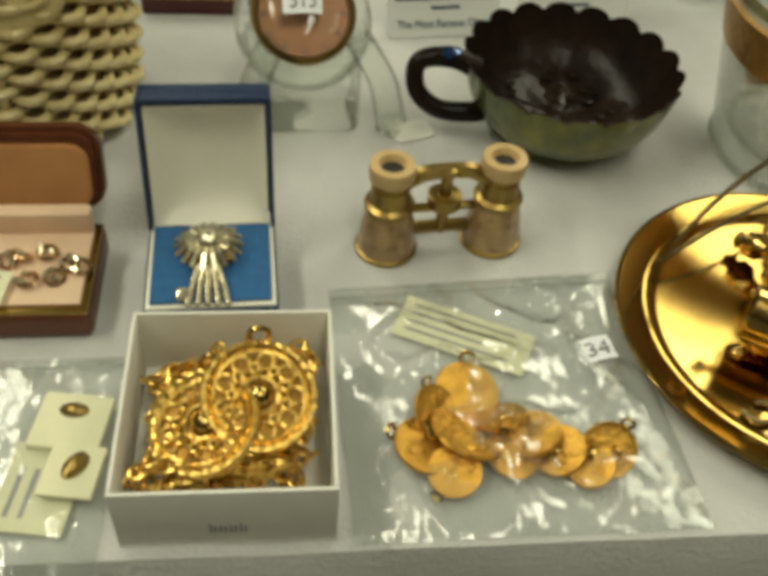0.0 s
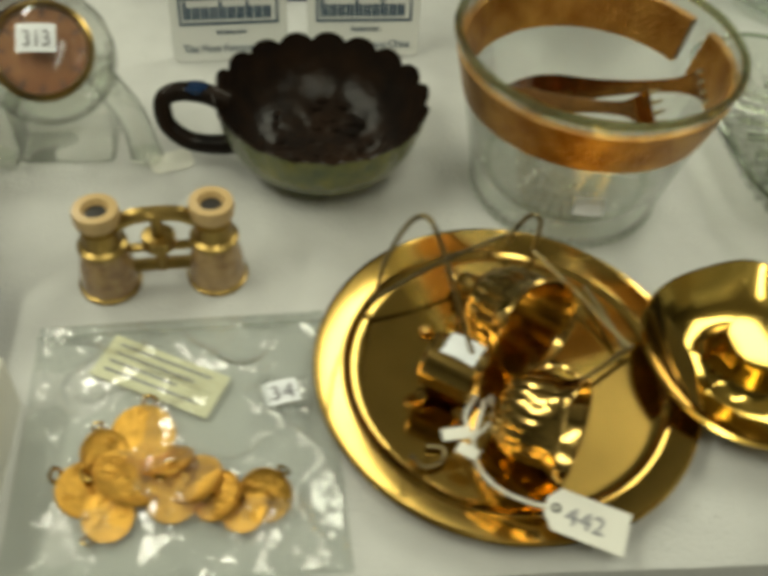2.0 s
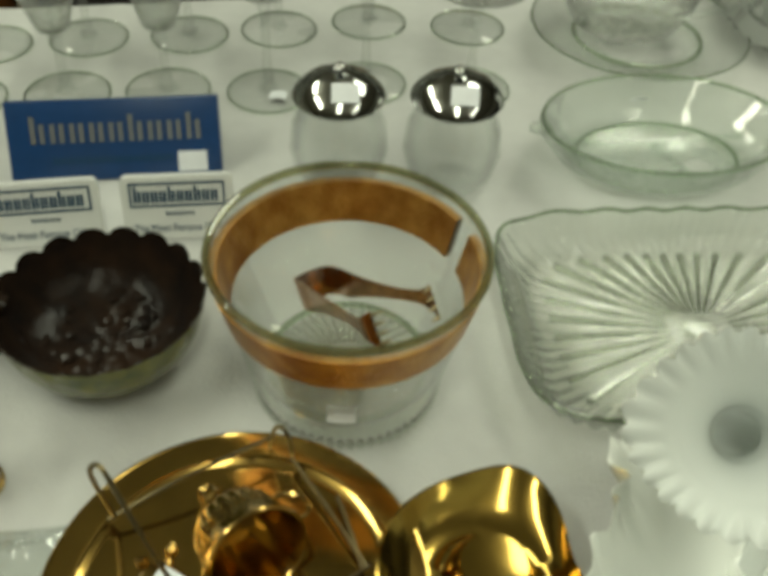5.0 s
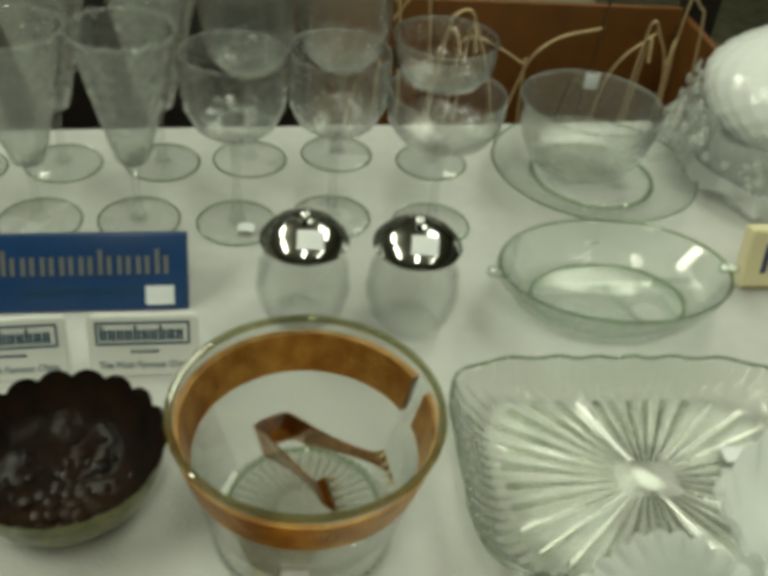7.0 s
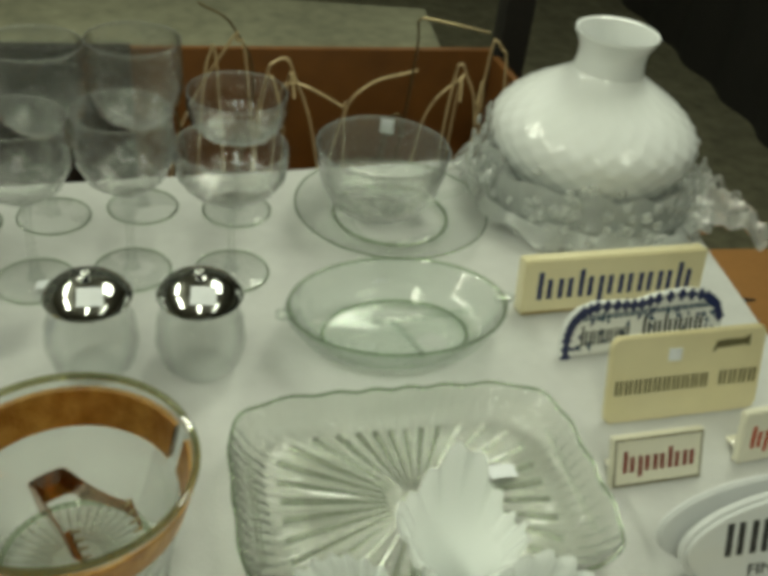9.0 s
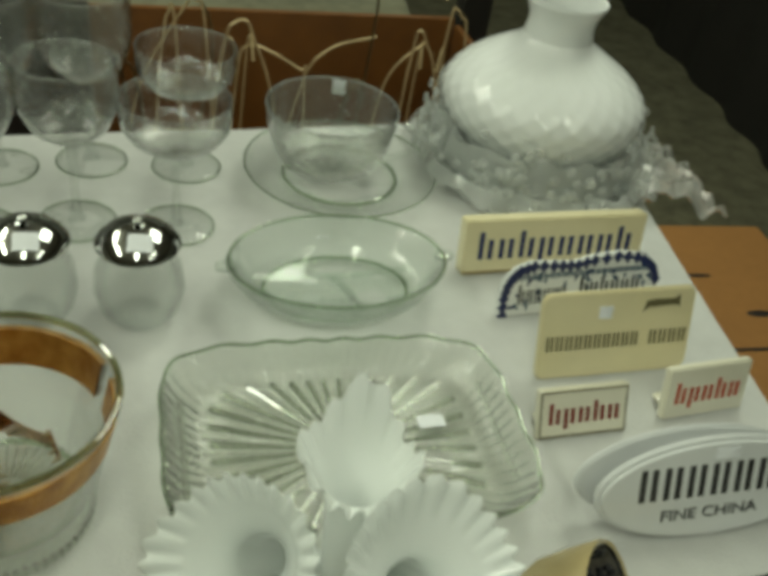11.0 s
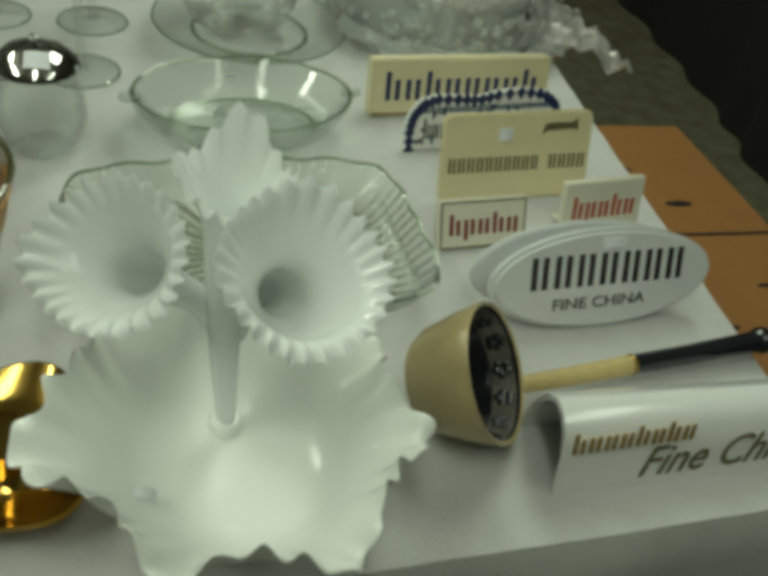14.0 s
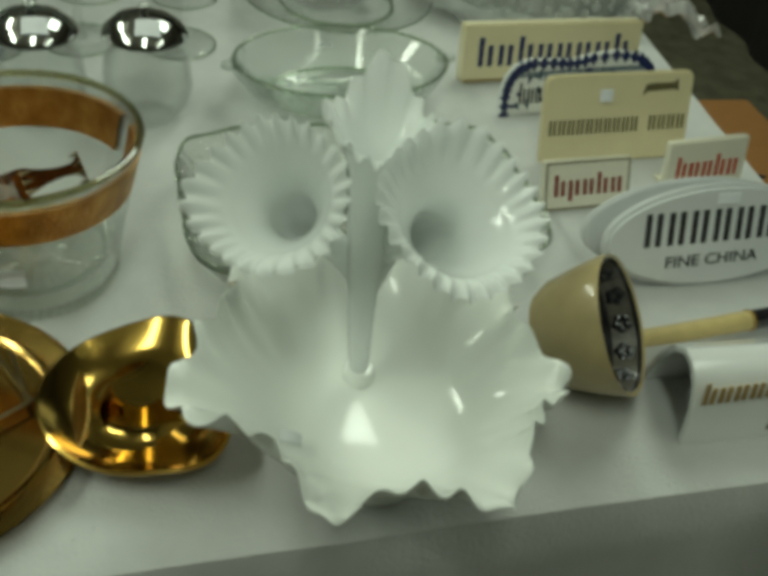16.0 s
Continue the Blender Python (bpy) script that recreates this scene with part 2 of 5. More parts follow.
FIXTURE = mat("white_fixture", (0.8, 0.8, 0.78), 0.5, var=0.03)
RED_CASE = mat("dark_red_case", (0.085, 0.012, 0.012), 0.4, var=0.15)
DIAL = mat("copper_dial", (0.30, 0.13, 0.045), 0.35, 0.4, var=0.3, scale=180, col2=(0.22, 0.07, 0.02))
STRASS = mat("cut_stones", (0.95, 0.88, 0.66), 0.18, 0.85, var=0.2, scale=300)
ROSE_STONE = mat("rose_gilt", (0.78, 0.50, 0.28), 0.12, 0.9, var=0.2, scale=300)
YELLOW = mat("yellow_green_plastic", (0.35, 0.36, 0.05), 0.4, var=0.1)


# ---------- shape helpers ----------
def part(name, bm, material, parent=None, label="", smooth=True, crease=38):
    me = bpy.data.meshes.new(name)
    bmesh.ops.recalc_face_normals(bm, faces=bm.faces)
    bm.to_mesh(me)
    bm.free()
    if smooth:
        for p in me.polygons:
            p.use_smooth = True
        me.set_sharp_from_angle(angle=radians(crease))
    me.materials.append(material)
    ob = new(name, me)
    if parent is not None:
        ob.parent = parent
    if label:
        ob["label"] = label
    if name.startswith(("printed_", "carved_", "gilt_mark", "border_leaves", "stone_setting")):
        ob["kind"] = "stuff"
    return ob


def thing(name, label, category, m, group=""):
    ob = new(name)
    ob.empty_display_size = 0.02
    ob.matrix_world = m
    return tagged(ob, label, category, group)


def skin(bm, rings, closed=True, cap0=False, cap1=False):
    rows = [[bm.verts.new(p) for p in ring] for ring in rings]
    n = len(rows[0])
    for a, b in zip(rows, rows[1:]):
        for i in range(n if closed else n - 1):
            j = (i + 1) % n
            bm.faces.new((a[i], a[j], b[j], b[i]))
    if cap0:
        bm.faces.new(rows[0][::-1])
    if cap1:
        bm.faces.new(rows[-1])
    return rows


def lathe(prof, n=48, mod=None, m=None, bm=None, cap0=True, cap1=True, loop=False):
    """Turned form from (radius, height) pairs; mod(k, angle, r, z) may return another (r, z)."""
    bm = bm or bmesh.new()
    m = m or Matrix()
    rings = []
    for k, (r, z) in enumerate(prof):
        ring = []
        for i in range(n):
            a = math.tau * i / n
            rr, zz = mod(k, a, r, z) if mod else (r, z)
            ring.append(m @ Vector((rr * math.cos(a), rr * math.sin(a), zz)))
        rings.append(ring)
    if loop:
        rings.append(rings[0])
        cap0 = cap1 = False
    skin(bm, rings, True, cap0, cap1)
    if loop:
        bmesh.ops.remove_doubles(bm, verts=bm.verts, dist=1e-6)
    return bm


def wall(prof, t):
    """A closed thin-walled profile: the outer line up, then back down inside it."""
    inner = [(max(r - t, 0.0004), z + (t if k == 0 else 0)) for k, (r, z) in enumerate(prof)]
    return list(prof) + inner[::-1]


def box(x0, x1, y0, y1, z0, z1, bevel=0.001, m=None, bm=None, seg=2):
    bm = bm or bmesh.new()
    g = bmesh.ops.create_cube(bm, size=1)
    vs = g["verts"]
    bmesh.ops.transform(bm, matrix=Matrix.LocRotScale(((x0 + x1) / 2, (y0 + y1) / 2, (z0 + z1) / 2), None, (x1 - x0, y1 - y0, z1 - z0)), verts=vs)
    if bevel:
        es = list({e for v in vs for e in v.link_edges})
        r = bmesh.ops.bevel(bm, geom=es, offset=bevel, segments=seg, affect="EDGES", profile=0.6)
        vs = list({v for f in r["faces"] for v in f.verts} | {v for v in vs if v.is_valid})
    if m:
        bmesh.ops.transform(bm, matrix=m, verts=vs)
    return bm


def smooth_path(pts, per=6):
    """Catmull-Rom through the given points."""
    p = [Vector(q) for q in pts]
    p = [2 * p[0] - p[1]] + p + [2 * p[-1] - p[-2]]
    out = []
    for i in range(1, len(p) - 2):
        for k in range(per):
            t = k / per
            a, b, c, d = p[i - 1 : i + 3]
            out.append(0.5 * ((2 * b) + (c - a) * t + (2 * a - 5 * b + 4 * c - d) * t * t + (3 * b - a - 3 * c + d) * t**3))
    return out + [p[-2]]


def sweep(pts, radius, n=10, bm=None, mod=None, cap=True):
    """A tube along pts; radius is a number or a function of 0..1; mod(u, angle, r) may ruffle it."""
    bm = bm or bmesh.new()
    pts = [Vector(p) for p in pts]
    rings, side = [], None
    for k, p in enumerate(pts):
        ahead = (pts[min(k + 1, len(pts) - 1)] - pts[max(k - 1, 0)]).normalized()
        if side is None:
            side = ahead.cross(Vector((0.3, 0.2, 0.9))).normalized()
        side = (side - ahead * side.dot(ahead)).normalized()
        up = ahead.cross(side)
        u = k / (len(pts) - 1)
        r = radius(u) if callable(radius) else radius
        ring = []
        for i in range(n):
            a = math.tau * i / n
            rr, push = mod(u, a, r) if mod else (r, 0)
            ring.append(p + side * rr * math.cos(a) + up * rr * math.sin(a) + ahead * push)
        rings.append(ring)
    skin(bm, rings, True, cap, cap)
    return bm


def slab(outline, depth, bevel=0.0015, m=None):
    """An upright plate from an outline in x and z, its face at y = 0 and its back at y = depth."""
    bm = bmesh.new()
    front = bm.faces.new([bm.verts.new((x, 0, z)) for x, z in outline])
    r = bmesh.ops.extrude_face_region(bm, geom=[front])
    bmesh.ops.translate(bm, vec=(0, depth, 0), verts=[v for v in r["geom"] if isinstance(v, bmesh.types.BMVert)])
    if bevel:
        es = [e for e in bm.edges if abs(e.verts[0].co.y - e.verts[1].co.y) < 1e-6]
        bmesh.ops.bevel(bm, geom=es, offset=bevel, segments=2, affect="EDGES")
    if m:
        bm.transform(m)
    return bm


def rounded(w, h, r, n=5, x0=0.0, z0=0.0):
    out = []
    for cx, cz, a0 in ((w - r, h - r, 0), (r, h - r, 90), (r, r, 180), (w - r, r, 270)):
        out += [(x0 + cx + r * math.cos(radians(a0 + 90 * k / n)), z0 + cz + r * math.sin(radians(a0 + 90 * k / n))) for k in range(n + 1)]
    return out[::-1]


def bars(cells, x0, x1, z0, h, stroke, tall=(), m=None, y=-0.0006, low=()):
    """A row of plain upright bars, two to a cell, standing for a mark that is not lettered."""
    bm = bmesh.new()
    w = (x1 - x0) / cells
    for k in range(cells):
        base = -0.25 * h if k in low else 0
        for s, up in ((0.10, 1.0 if k in tall or k == 0 else 0.72), (0.56, 0.72 if len(tall) < cells else 1.0)):
            fat = max(stroke, w * 0.24)
            box(x0 + w * (k + s), x0 + w * (k + s) + fat, y, 0.0004, z0 + (base if s < 0.5 else 0), z0 + h * up, 0, bm=bm)
    if m:
        bm.transform(m)
    return bm


def words(name, text, size, material, parent, m, width=None, shear=0.0):
    """Raised lettering in the built-in font, as a mesh, lying in the x-z plane of m."""
    cu = bpy.data.curves.new(name, "FONT")
    cu.body, cu.size, cu.extrude, cu.shear, cu.resolution_u = text, size, 0.0003, shear, 3
    tmp = bpy.data.objects.new(name, cu)
    scene.collection.objects.link(tmp)
    me = bpy.data.meshes.new_from_object(tmp.evaluated_get(bpy.context.evaluated_depsgraph_get()))
    bpy.data.objects.remove(tmp)
    bpy.data.curves.remove(cu)
    xs = [v.co.x for v in me.vertices]
    s = width / (max(xs) - min(xs)) if width else 1.0
    me.transform(m @ pose(0, 0, 0, 90) @ Matrix.Diagonal((s, 1, 1, 1)))
    me.materials.clear()
    me.materials.append(material)
    ob = new(name, me)
    ob.parent = parent
    return ob


def sticker(parent, m, w=0.014, h=0.011, text="", name="price_sticker", mt=None):
    """A small paper label lying in the x-y plane of m."""
    bm = bmesh.new()
    g = bmesh.ops.create_grid(bm, x_segments=6, y_segments=3, size=0.5)
    for v in g["verts"]:
        v.co = Vector((v.co.x * w, v.co.y * h, 0.0006 - 0.0012 * (2 * v.co.x) ** 2 + 0.0004 * math.sin(9 * v.co.y)))
    r = bmesh.ops.extrude_face_region(bm, geom=list(bm.faces))
    bmesh.ops.translate(bm, vec=(0, 0, 0.0004), verts=[v for v in r["geom"] if isinstance(v, bmesh.types.BMVert)])
    bm.transform(m)
    ob = part(name, bm, mt or STICKER, parent, "small white price sticker")
    if text:
        words("number", text, h * 0.8, INK, ob, m @ pose(-w * 0.34, -h * 0.30, 0.0012, -90), w * 0.66)
    return ob


# ---------- the hall ----------
def plain(name, bm, material, kind="structure", label=""):
    return tagged(part(name, bm, material, None, label), kind=kind)


plain("floor", box(-3.0, 4.0, -2.5, 4.5, -0.80, -0.75, 0), CARPET, label="grey-brown speckled hall carpet")
plain("ceiling", box(-3.0, 4.0, -2.5, 4.5, 2.05, 2.09, 0), CEIL, label="off-white hall ceiling")
plain("wall_north", box(-3.0, 4.0, 4.5, 4.6, -0.75, 2.05, 0), WALL, label="plain grey-beige hall wall")
plain("wall_south", box(-3.0, 4.0, -2.6, -2.5, -0.75, 2.05, 0), WALL, label="plain grey-beige hall wall")
plain("wall_west", box(-3.1, -3.0, -2.5, 4.5, -0.75, 2.05, 0), WALL, label="plain grey-beige hall wall")
plain("wall_east", box(4.0, 4.1, -2.5, 4.5, -0.75, 2.05, 0), WALL, label="plain grey-beige hall wall")
for lx, ly, lp, lw in LAMPS:
    fx = thing("ceiling_light", "long white fluorescent light hung from the ceiling", "ceiling light", pose(lx, ly, 1.69, 0, 0, 90), "ceiling lights")
    for sx in (-0.5, 0.5):
        part("hanger", lathe(((0.004, 0.07), (0.004, 0.36)), 8, m=pose(sx, 0, 0)), STEEL, fx)
    part("housing", box(-0.64, 0.64, -lw / 2 - 0.03, lw / 2 + 0.03, 0.03, 0.07, 0.008), FIXTURE, fx)
    part("reflector", box(-0.62, 0.62, -lw / 2 - 0.02, lw / 2 + 0.02, 0.004, 0.03, 0.004), FIXTURE, fx)

# table under a white cloth
TABLE = ((-0.62, 0.158), (0.977, 0.317), (0.977, 1.165), (-0.62, 0.835))
tb = thing("folding_table", "steel-legged folding table hidden under a white cloth", "table", pose(0, 0, -0.75))
bm = bmesh.new()
f0 = bm.faces.new([bm.verts.new((x, y, 0.715)) for x, y in TABLE])
r = bmesh.ops.extrude_face_region(bm, geom=[f0])
bmesh.ops.translate(bm, vec=(0, 0, 0.028), verts=[v for v in r["geom"] if isinstance(v, bmesh.types.BMVert)])
part("tabletop", bm, RED_WOOD, tb, smooth=False)
for x, y in TABLE:
    cx, cy = 0.18 + (x - 0.18) * 0.86, 0.62 + (y - 0.62) * 0.8
    part("leg", lathe(((0.014, 0), (0.014, 0.715)), 12, m=pose(cx, cy, 0)), STEEL, tb)


def cloth():
    bm = bmesh.new()
    nx, ny = 260, 170
    hem = -0.32
    grid = []
    for j in range(ny + 1):
        row = []
        v = j / ny
        for i in range(nx + 1):
            u = i / nx
            # the last steps on the front, back and right side hang down
            fu = min(u / 0.90, 1.0)
            fv = min(max((v - 0.10) / 0.84, 0.0), 1.0)
            (x0, y0), (x1, y1), (x2, y2), (x3, y3) = TABLE
            a = Vector((x0 + (x1 - x0) * fu, y0 + (y1 - y0) * fu, 0))
            b = Vector((x3 + (x2 - x3) * fu, y3 + (y2 - y3) * fu, 0))
            p = a.lerp(b, fv)
            p.z = 0.0013 * (noise.noise((p.x * 7, p.y * 9, 0.3)) + 0.8 * noise.noise((p.x * 19, p.y * 26, 2.0)) + 0.3 * noise.noise((p.x * 60, p.y * 50, 5.0))) - 0.0022
            if v < 0.10:
                d = (0.10 - v) / 0.10
                out = 0.006 + 0.010 * d + 0.012 * d * (math.sin(p.x * 34) + 0.5 * math.sin(p.x * 71 + 1))
                p.y -= out if d > 0.02 else 0
                p.z = hem * d - 0.002
            if v > 0.94:
                d = (v - 0.94) / 0.06
                p.y += 0.004 + 0.012 * d
                p.z = hem * d - 0.002
            if u > 0.90:
                d = (u - 0.90) / 0.10
                p.x += 0.005 + 0.012 * d + 0.008 * d * math.sin(p.y * 40)
                p.z = min(p.z, hem * d - 0.002)
            row.append(bm.verts.new(p))
        grid.append(row)
    for j in range(ny):
        for i in range(nx):
            bm.faces.new((grid[j][i], grid[j][i + 1], grid[j + 1][i + 1], grid[j + 1][i]))
    return bm


tc = tagged(part("tablecloth", cloth(), CLOTH), "plain white tablecloth hanging over the table edges", "tablecloth")
sol = tc.modifiers.new("thickness", "SOLIDIFY")
sol.thickness, sol.offset = 0.002, -1
# stitched lace marks near the front hem
bm = bmesh.new()
rng = random.Random(8)
for k in range(150):
    x = -0.25 + k * 0.008 + rng.uniform(-0.002, 0.002)
    y = 0.205 + 0.0983 * (x + 0.25) * 0.98 + rng.uniform(0.0, 0.012)
    if x < 0.93:
        bmesh.ops.create_uvsphere(bm, u_segments=6, v_segments=4, radius=0.0011, matrix=pose(x, y + 0.012, 0.0002) @ Matrix.Diagonal((rng.uniform(0.6, 2.2), 1.0, 0.35, 1)))
part("stitching", bm, CLOTH, tc, "embroidered border stitches")["kind"] = "stuff"

# low bench behind, with an open carton of wire stands
bn = thing("low_bench", "low bench covered with mottled grey-green cloth", "bench", pose(0.2, 1.95, -0.75))
part("cover", box(-1.2, 0.78, -0.72, 0.9, 0.30, 0.36, 0.01), BEIGE, bn)
for sx, sy in ((-1.1, -0.6), (0.65, -0.6), (-1.1, 0.75), (0.65, 0.75)):
    part("leg", box(sx - 0.025, sx + 0.025, sy - 0.025, sy + 0.025, 0, 0.30, 0.003), RED_WOOD, bn)
ct = thing("open_carton", "open red-brown cardboard carton holding wire stands", "carton", pose(0.47, 1.305, -0.39, 0, 0, 8))
part("base", box(-0.62, 0.40, -0.11, 0.13, 0.0, 0.012, 0.002), RED_WOOD, ct)
part("back_panel", box(-0.62, 0.40, 0.13, 0.142, 0, 0.39, 0.002), RED_WOOD, ct)
part("front_panel", box(-0.62, 0.40, -0.122, -0.11, 0, 0.27, 0.002), RED_WOOD, ct)
part("side_panel", box(-0.632, -0.62, -0.11, 0.13, 0, 0.38, 0.002), RED_WOOD, ct)
part("side_panel", box(0.40, 0.412, -0.11, 0.13, 0, 0.38, 0.002), RED_WOOD, ct)
# added black sheet: the carton's unlit left interior put in as colour
part("dark_interior_sheet", box(-0.60, -0.16, 0.10, 0.126, 0.012, 0.40, 0.004), BLACK, ct, "black sheet standing in for the dark carton interior")
post = thing("display_post", "dark wooden upright post of a stand", "post", pose(0.890, 1.548, -0.39, 0, 0, 8))
part("post", box(-0.025, 0.025, -0.02, 0.02, 0, 0.62, 0.004), DARK_CLOTH, post)
part("foot", box(-0.06, 0.06, -0.05, 0.05, 0, 0.02, 0.004), DARK_CLOTH, post)
ball = tagged(part("plastic_lemon", lathe(((0.001, -0.03), (0.02, -0.022), (0.028, 0), (0.02, 0.022), (0.001, 0.03)), 16, m=pose(0.19, 1.22, -0.345)), YELLOW), "dull yellow-green plastic ball beside the carton", "ball")


def wire_stand(x, y, z, rz, s, material, label):
    st = thing("wire_stand", label, "plate stand", pose(x, y, z, 0, 0, rz), "wire stands")
    for sx in (-1, 1):
        p = smooth_path(((0.035 * sx * s, -0.05 * s, 0.02), (0.035 * sx * s, -0.052 * s, 0.0), (0.034 * sx * s, -0.02 * s, 0.0), (0.03 * sx * s, 0.03 * s, 0.005),
                         (0.02 * sx * s, 0.0, 0.30 * s), (0.016 * sx * s, -0.018 * s, 0.36 * s), (0.012 * sx * s, -0.035 * s, 0.33 * s)), 5)
        part("side_wire", sweep(p, 0.0021, 6), material, st)
    part("cross_wire", sweep(((-0.03 * s, 0.02 * s, 0.07 * s), (0.03 * s, 0.02 * s, 0.07 * s)), 0.0018, 6), material, st)
    part("brace", sweep(((-0.024 * s, 0.01 * s, 0.17 * s), (0.024 * s, 0.01 * s, 0.17 * s)), 0.0018, 6), material, st)
    return st


wire_stand(0.50, 1.36, -0.378, 30, 1.05, PALE_WIRE, "bent pale brass wire plate stand")
wire_stand(0.80, 1.40, -0.378, -15, 1.03, PALE_WIRE, "bent pale brass wire plate stand")
wire_stand(0.67, 1.38, -0.378, 75, 0.85, DARK_BRASS, "tangled dark wire plate stand")
wire_stand(0.36, 1.33, -0.378, -50, 0.95, DARK_BRASS, "tangled dark wire plate stand")
# loose bent wires standing in the carton, given by their lines across and up
BENT = (((0.75, -0.37), (0.755, -0.1), (0.762, 0.008), (0.768, 0.027), (0.778, 0.012), (0.803, -0.066), (0.83, -0.37)),
        ((0.80, -0.37), (0.808, -0.1), (0.815, 0.043), (0.822, 0.055), (0.831, 0.044), (0.842, 0.015), (0.86, -0.2)),
        ((0.55, -0.37), (0.60, -0.10), (0.638, -0.028), (0.711, -0.001)),
        ((0.66, -0.37), (0.69, -0.1), (0.700, 0.05), (0.698, 0.088), (0.72, 0.090), (0.803, 0.075)),
        ((0.46, -0.37), (0.475, -0.1), (0.490, -0.006), (0.500, 0.013), (0.517, 0.018), (0.528, -0.004), (0.562, -0.109), (0.60, -0.37)),
        ((0.49, -0.37), (0.505, -0.1), (0.522, -0.027), (0.600, -0.060), (0.608, -0.08), (0.62, -0.37)),
        ((0.33, -0.37), (0.355, -0.15), (0.382, -0.05), (0.443, 0.055), (0.448, 0.05), (0.462, 0.007), (0.49, -0.37)),
        ((0.40, -0.37), (0.47, -0.05), (0.444, 0.059), (0.395, 0.094)),
        ((0.70, -0.37), (0.72, -0.15), (0.739, -0.058), (0.787, -0.004)),
        ((0.38, -0.37), (0.395, -0.1), (0.403, -0.011), (0.411, 0.029), (0.421, 0.005), (0.44, -0.37)))
for k, line in enumerate(BENT):
    p = smooth_path([(x, 1.335 + 0.02 * (k % 3) + 0.06 * (x - 0.47), z) for x, z in line], 6)
    tagged(part("loose_wire", sweep(p, 0.0019, 6), DARK_BRASS if k in (3, 7) else PALE_WIRE), "loose bent brass wire standing in the carton", "wire", "loose wires")

# floor at the side: flat cartons and a black-draped stand
cb = thing("flat_carton", "closed brown cardboard carton with black printed marks", "carton", pose(1.38, 1.22, -0.75, 0, 0, 4))
part("body", box(-0.30, 0.28, -0.72, 0.40, 0, 0.30, 0.006), CARTON, cb)
part("tape_seam", box(-0.295, 0.275, -0.004, 0.004, 0.3002, 0.3012, 0), BLACK, cb, "dark gap between the flaps")
part("tape_seam", box(-0.295, 0.275, -0.404, -0.398, 0.3002, 0.3012, 0), BLACK, cb, "dark gap between the flaps")
for px, py, pw, ph in ((0.05, 0.22, 0.055, 0.012), (0.12, 0.10, 0.06, 0.02), (0.16, -0.15, 0.04, 0.012), (0.02, -0.25, 0.05, 0.014)):
    part("printed_mark", lathe(((pw * 0.5, 0), (pw * 0.45, 0.0006)), 20, m=pose(px, py, 0.3003) @ Matrix.Diagonal((1, ph / pw, 1, 1))), BLACK, cb, "black printed mark")
ds = thing("draped_stand", "tall stand draped in black cloth", "stand", pose(2.1, 1.0, -0.75))
bm = bmesh.new()
line = smooth_path(((-0.05, -2.2, 0), (0.0, -0.4, 0), (0.02, 0.8, 0), (0.08, 1.3, 0), (0.10, 1.9, 0), (0.08, 2.6, 0), (0.06, 3.3, 0)), 16)
rings = []
for z in (0.0, 0.25, 0.5, 0.75, 1.0, 1.25):
    rings.append([Vector((p.x + 0.012 * math.sin(k * 0.8) * (1.3 - z), p.y, z)) for k, p in enumerate(line)] + [Vector((1.6, 3.3, z)), Vector((1.6, -2.2, z))])
skin(bm, rings, True, True, False)
part("drape", bm, DARK_CLOTH, ds)
bm = bmesh.new()
skin(bm, [[p + Vector((0, 0, h)) for p in rings[-1]] for h in (0.0, 0.012)], True, True, True)
part("top_cloth", bm, DARK_CLOTH, ds)


# ---------- jewellery at the near end ----------
def disc_with_relief(r, h, n=24, seed=0):
    rg = random.Random(seed)
    bm = lathe(((r * 0.98, 0), (r, h * 0.4), (r * 0.97, h), (r * 0.86, h * 0.8), (r * 0.6, h * 0.75), (r * 0.3, h * 1.0), (0.0006, h * 1.15)), n)
    for k in range(10):
        a, q = rg.uniform(0, math.tau), r * rg.uniform(0.2, 0.75)
        bmesh.ops.create_uvsphere(bm, u_segments=6, v_segments=4, radius=r * rg.uniform(0.08, 0.16), matrix=pose(q * math.cos(a), q * math.sin(a), h * 0.8) @ Matrix.Diagonal((1, 1.5, 0.5, 1)))
    return bm


def ring_mesh(R, r, n=28, k=8, twist=0.0, m=None, bm=None):
    bm = bm or bmesh.new()
    m = m or Matrix()
    rings = []
    for i in range(n):
        a = math.tau * i / n
        rr = r * (1 + twist * math.sin(a * 26))
        rings.append([m @ Vector(((R + rr * math.cos(b)) * math.cos(a), (R + rr * math.cos(b)) * math.sin(a), rr * math.sin(b))) for b in (math.tau * j / k for j in range(k))])
    rows = [[bm.verts.new(p) for p in ring] for ring in rings]
    for i in range(n):
        a, b = rows[i], rows[(i + 1) % n]
        for j in range(k):
            bm.faces.new((a[j], a[(j + 1) % k], b[(j + 1) % k], b[j]))
    return bm


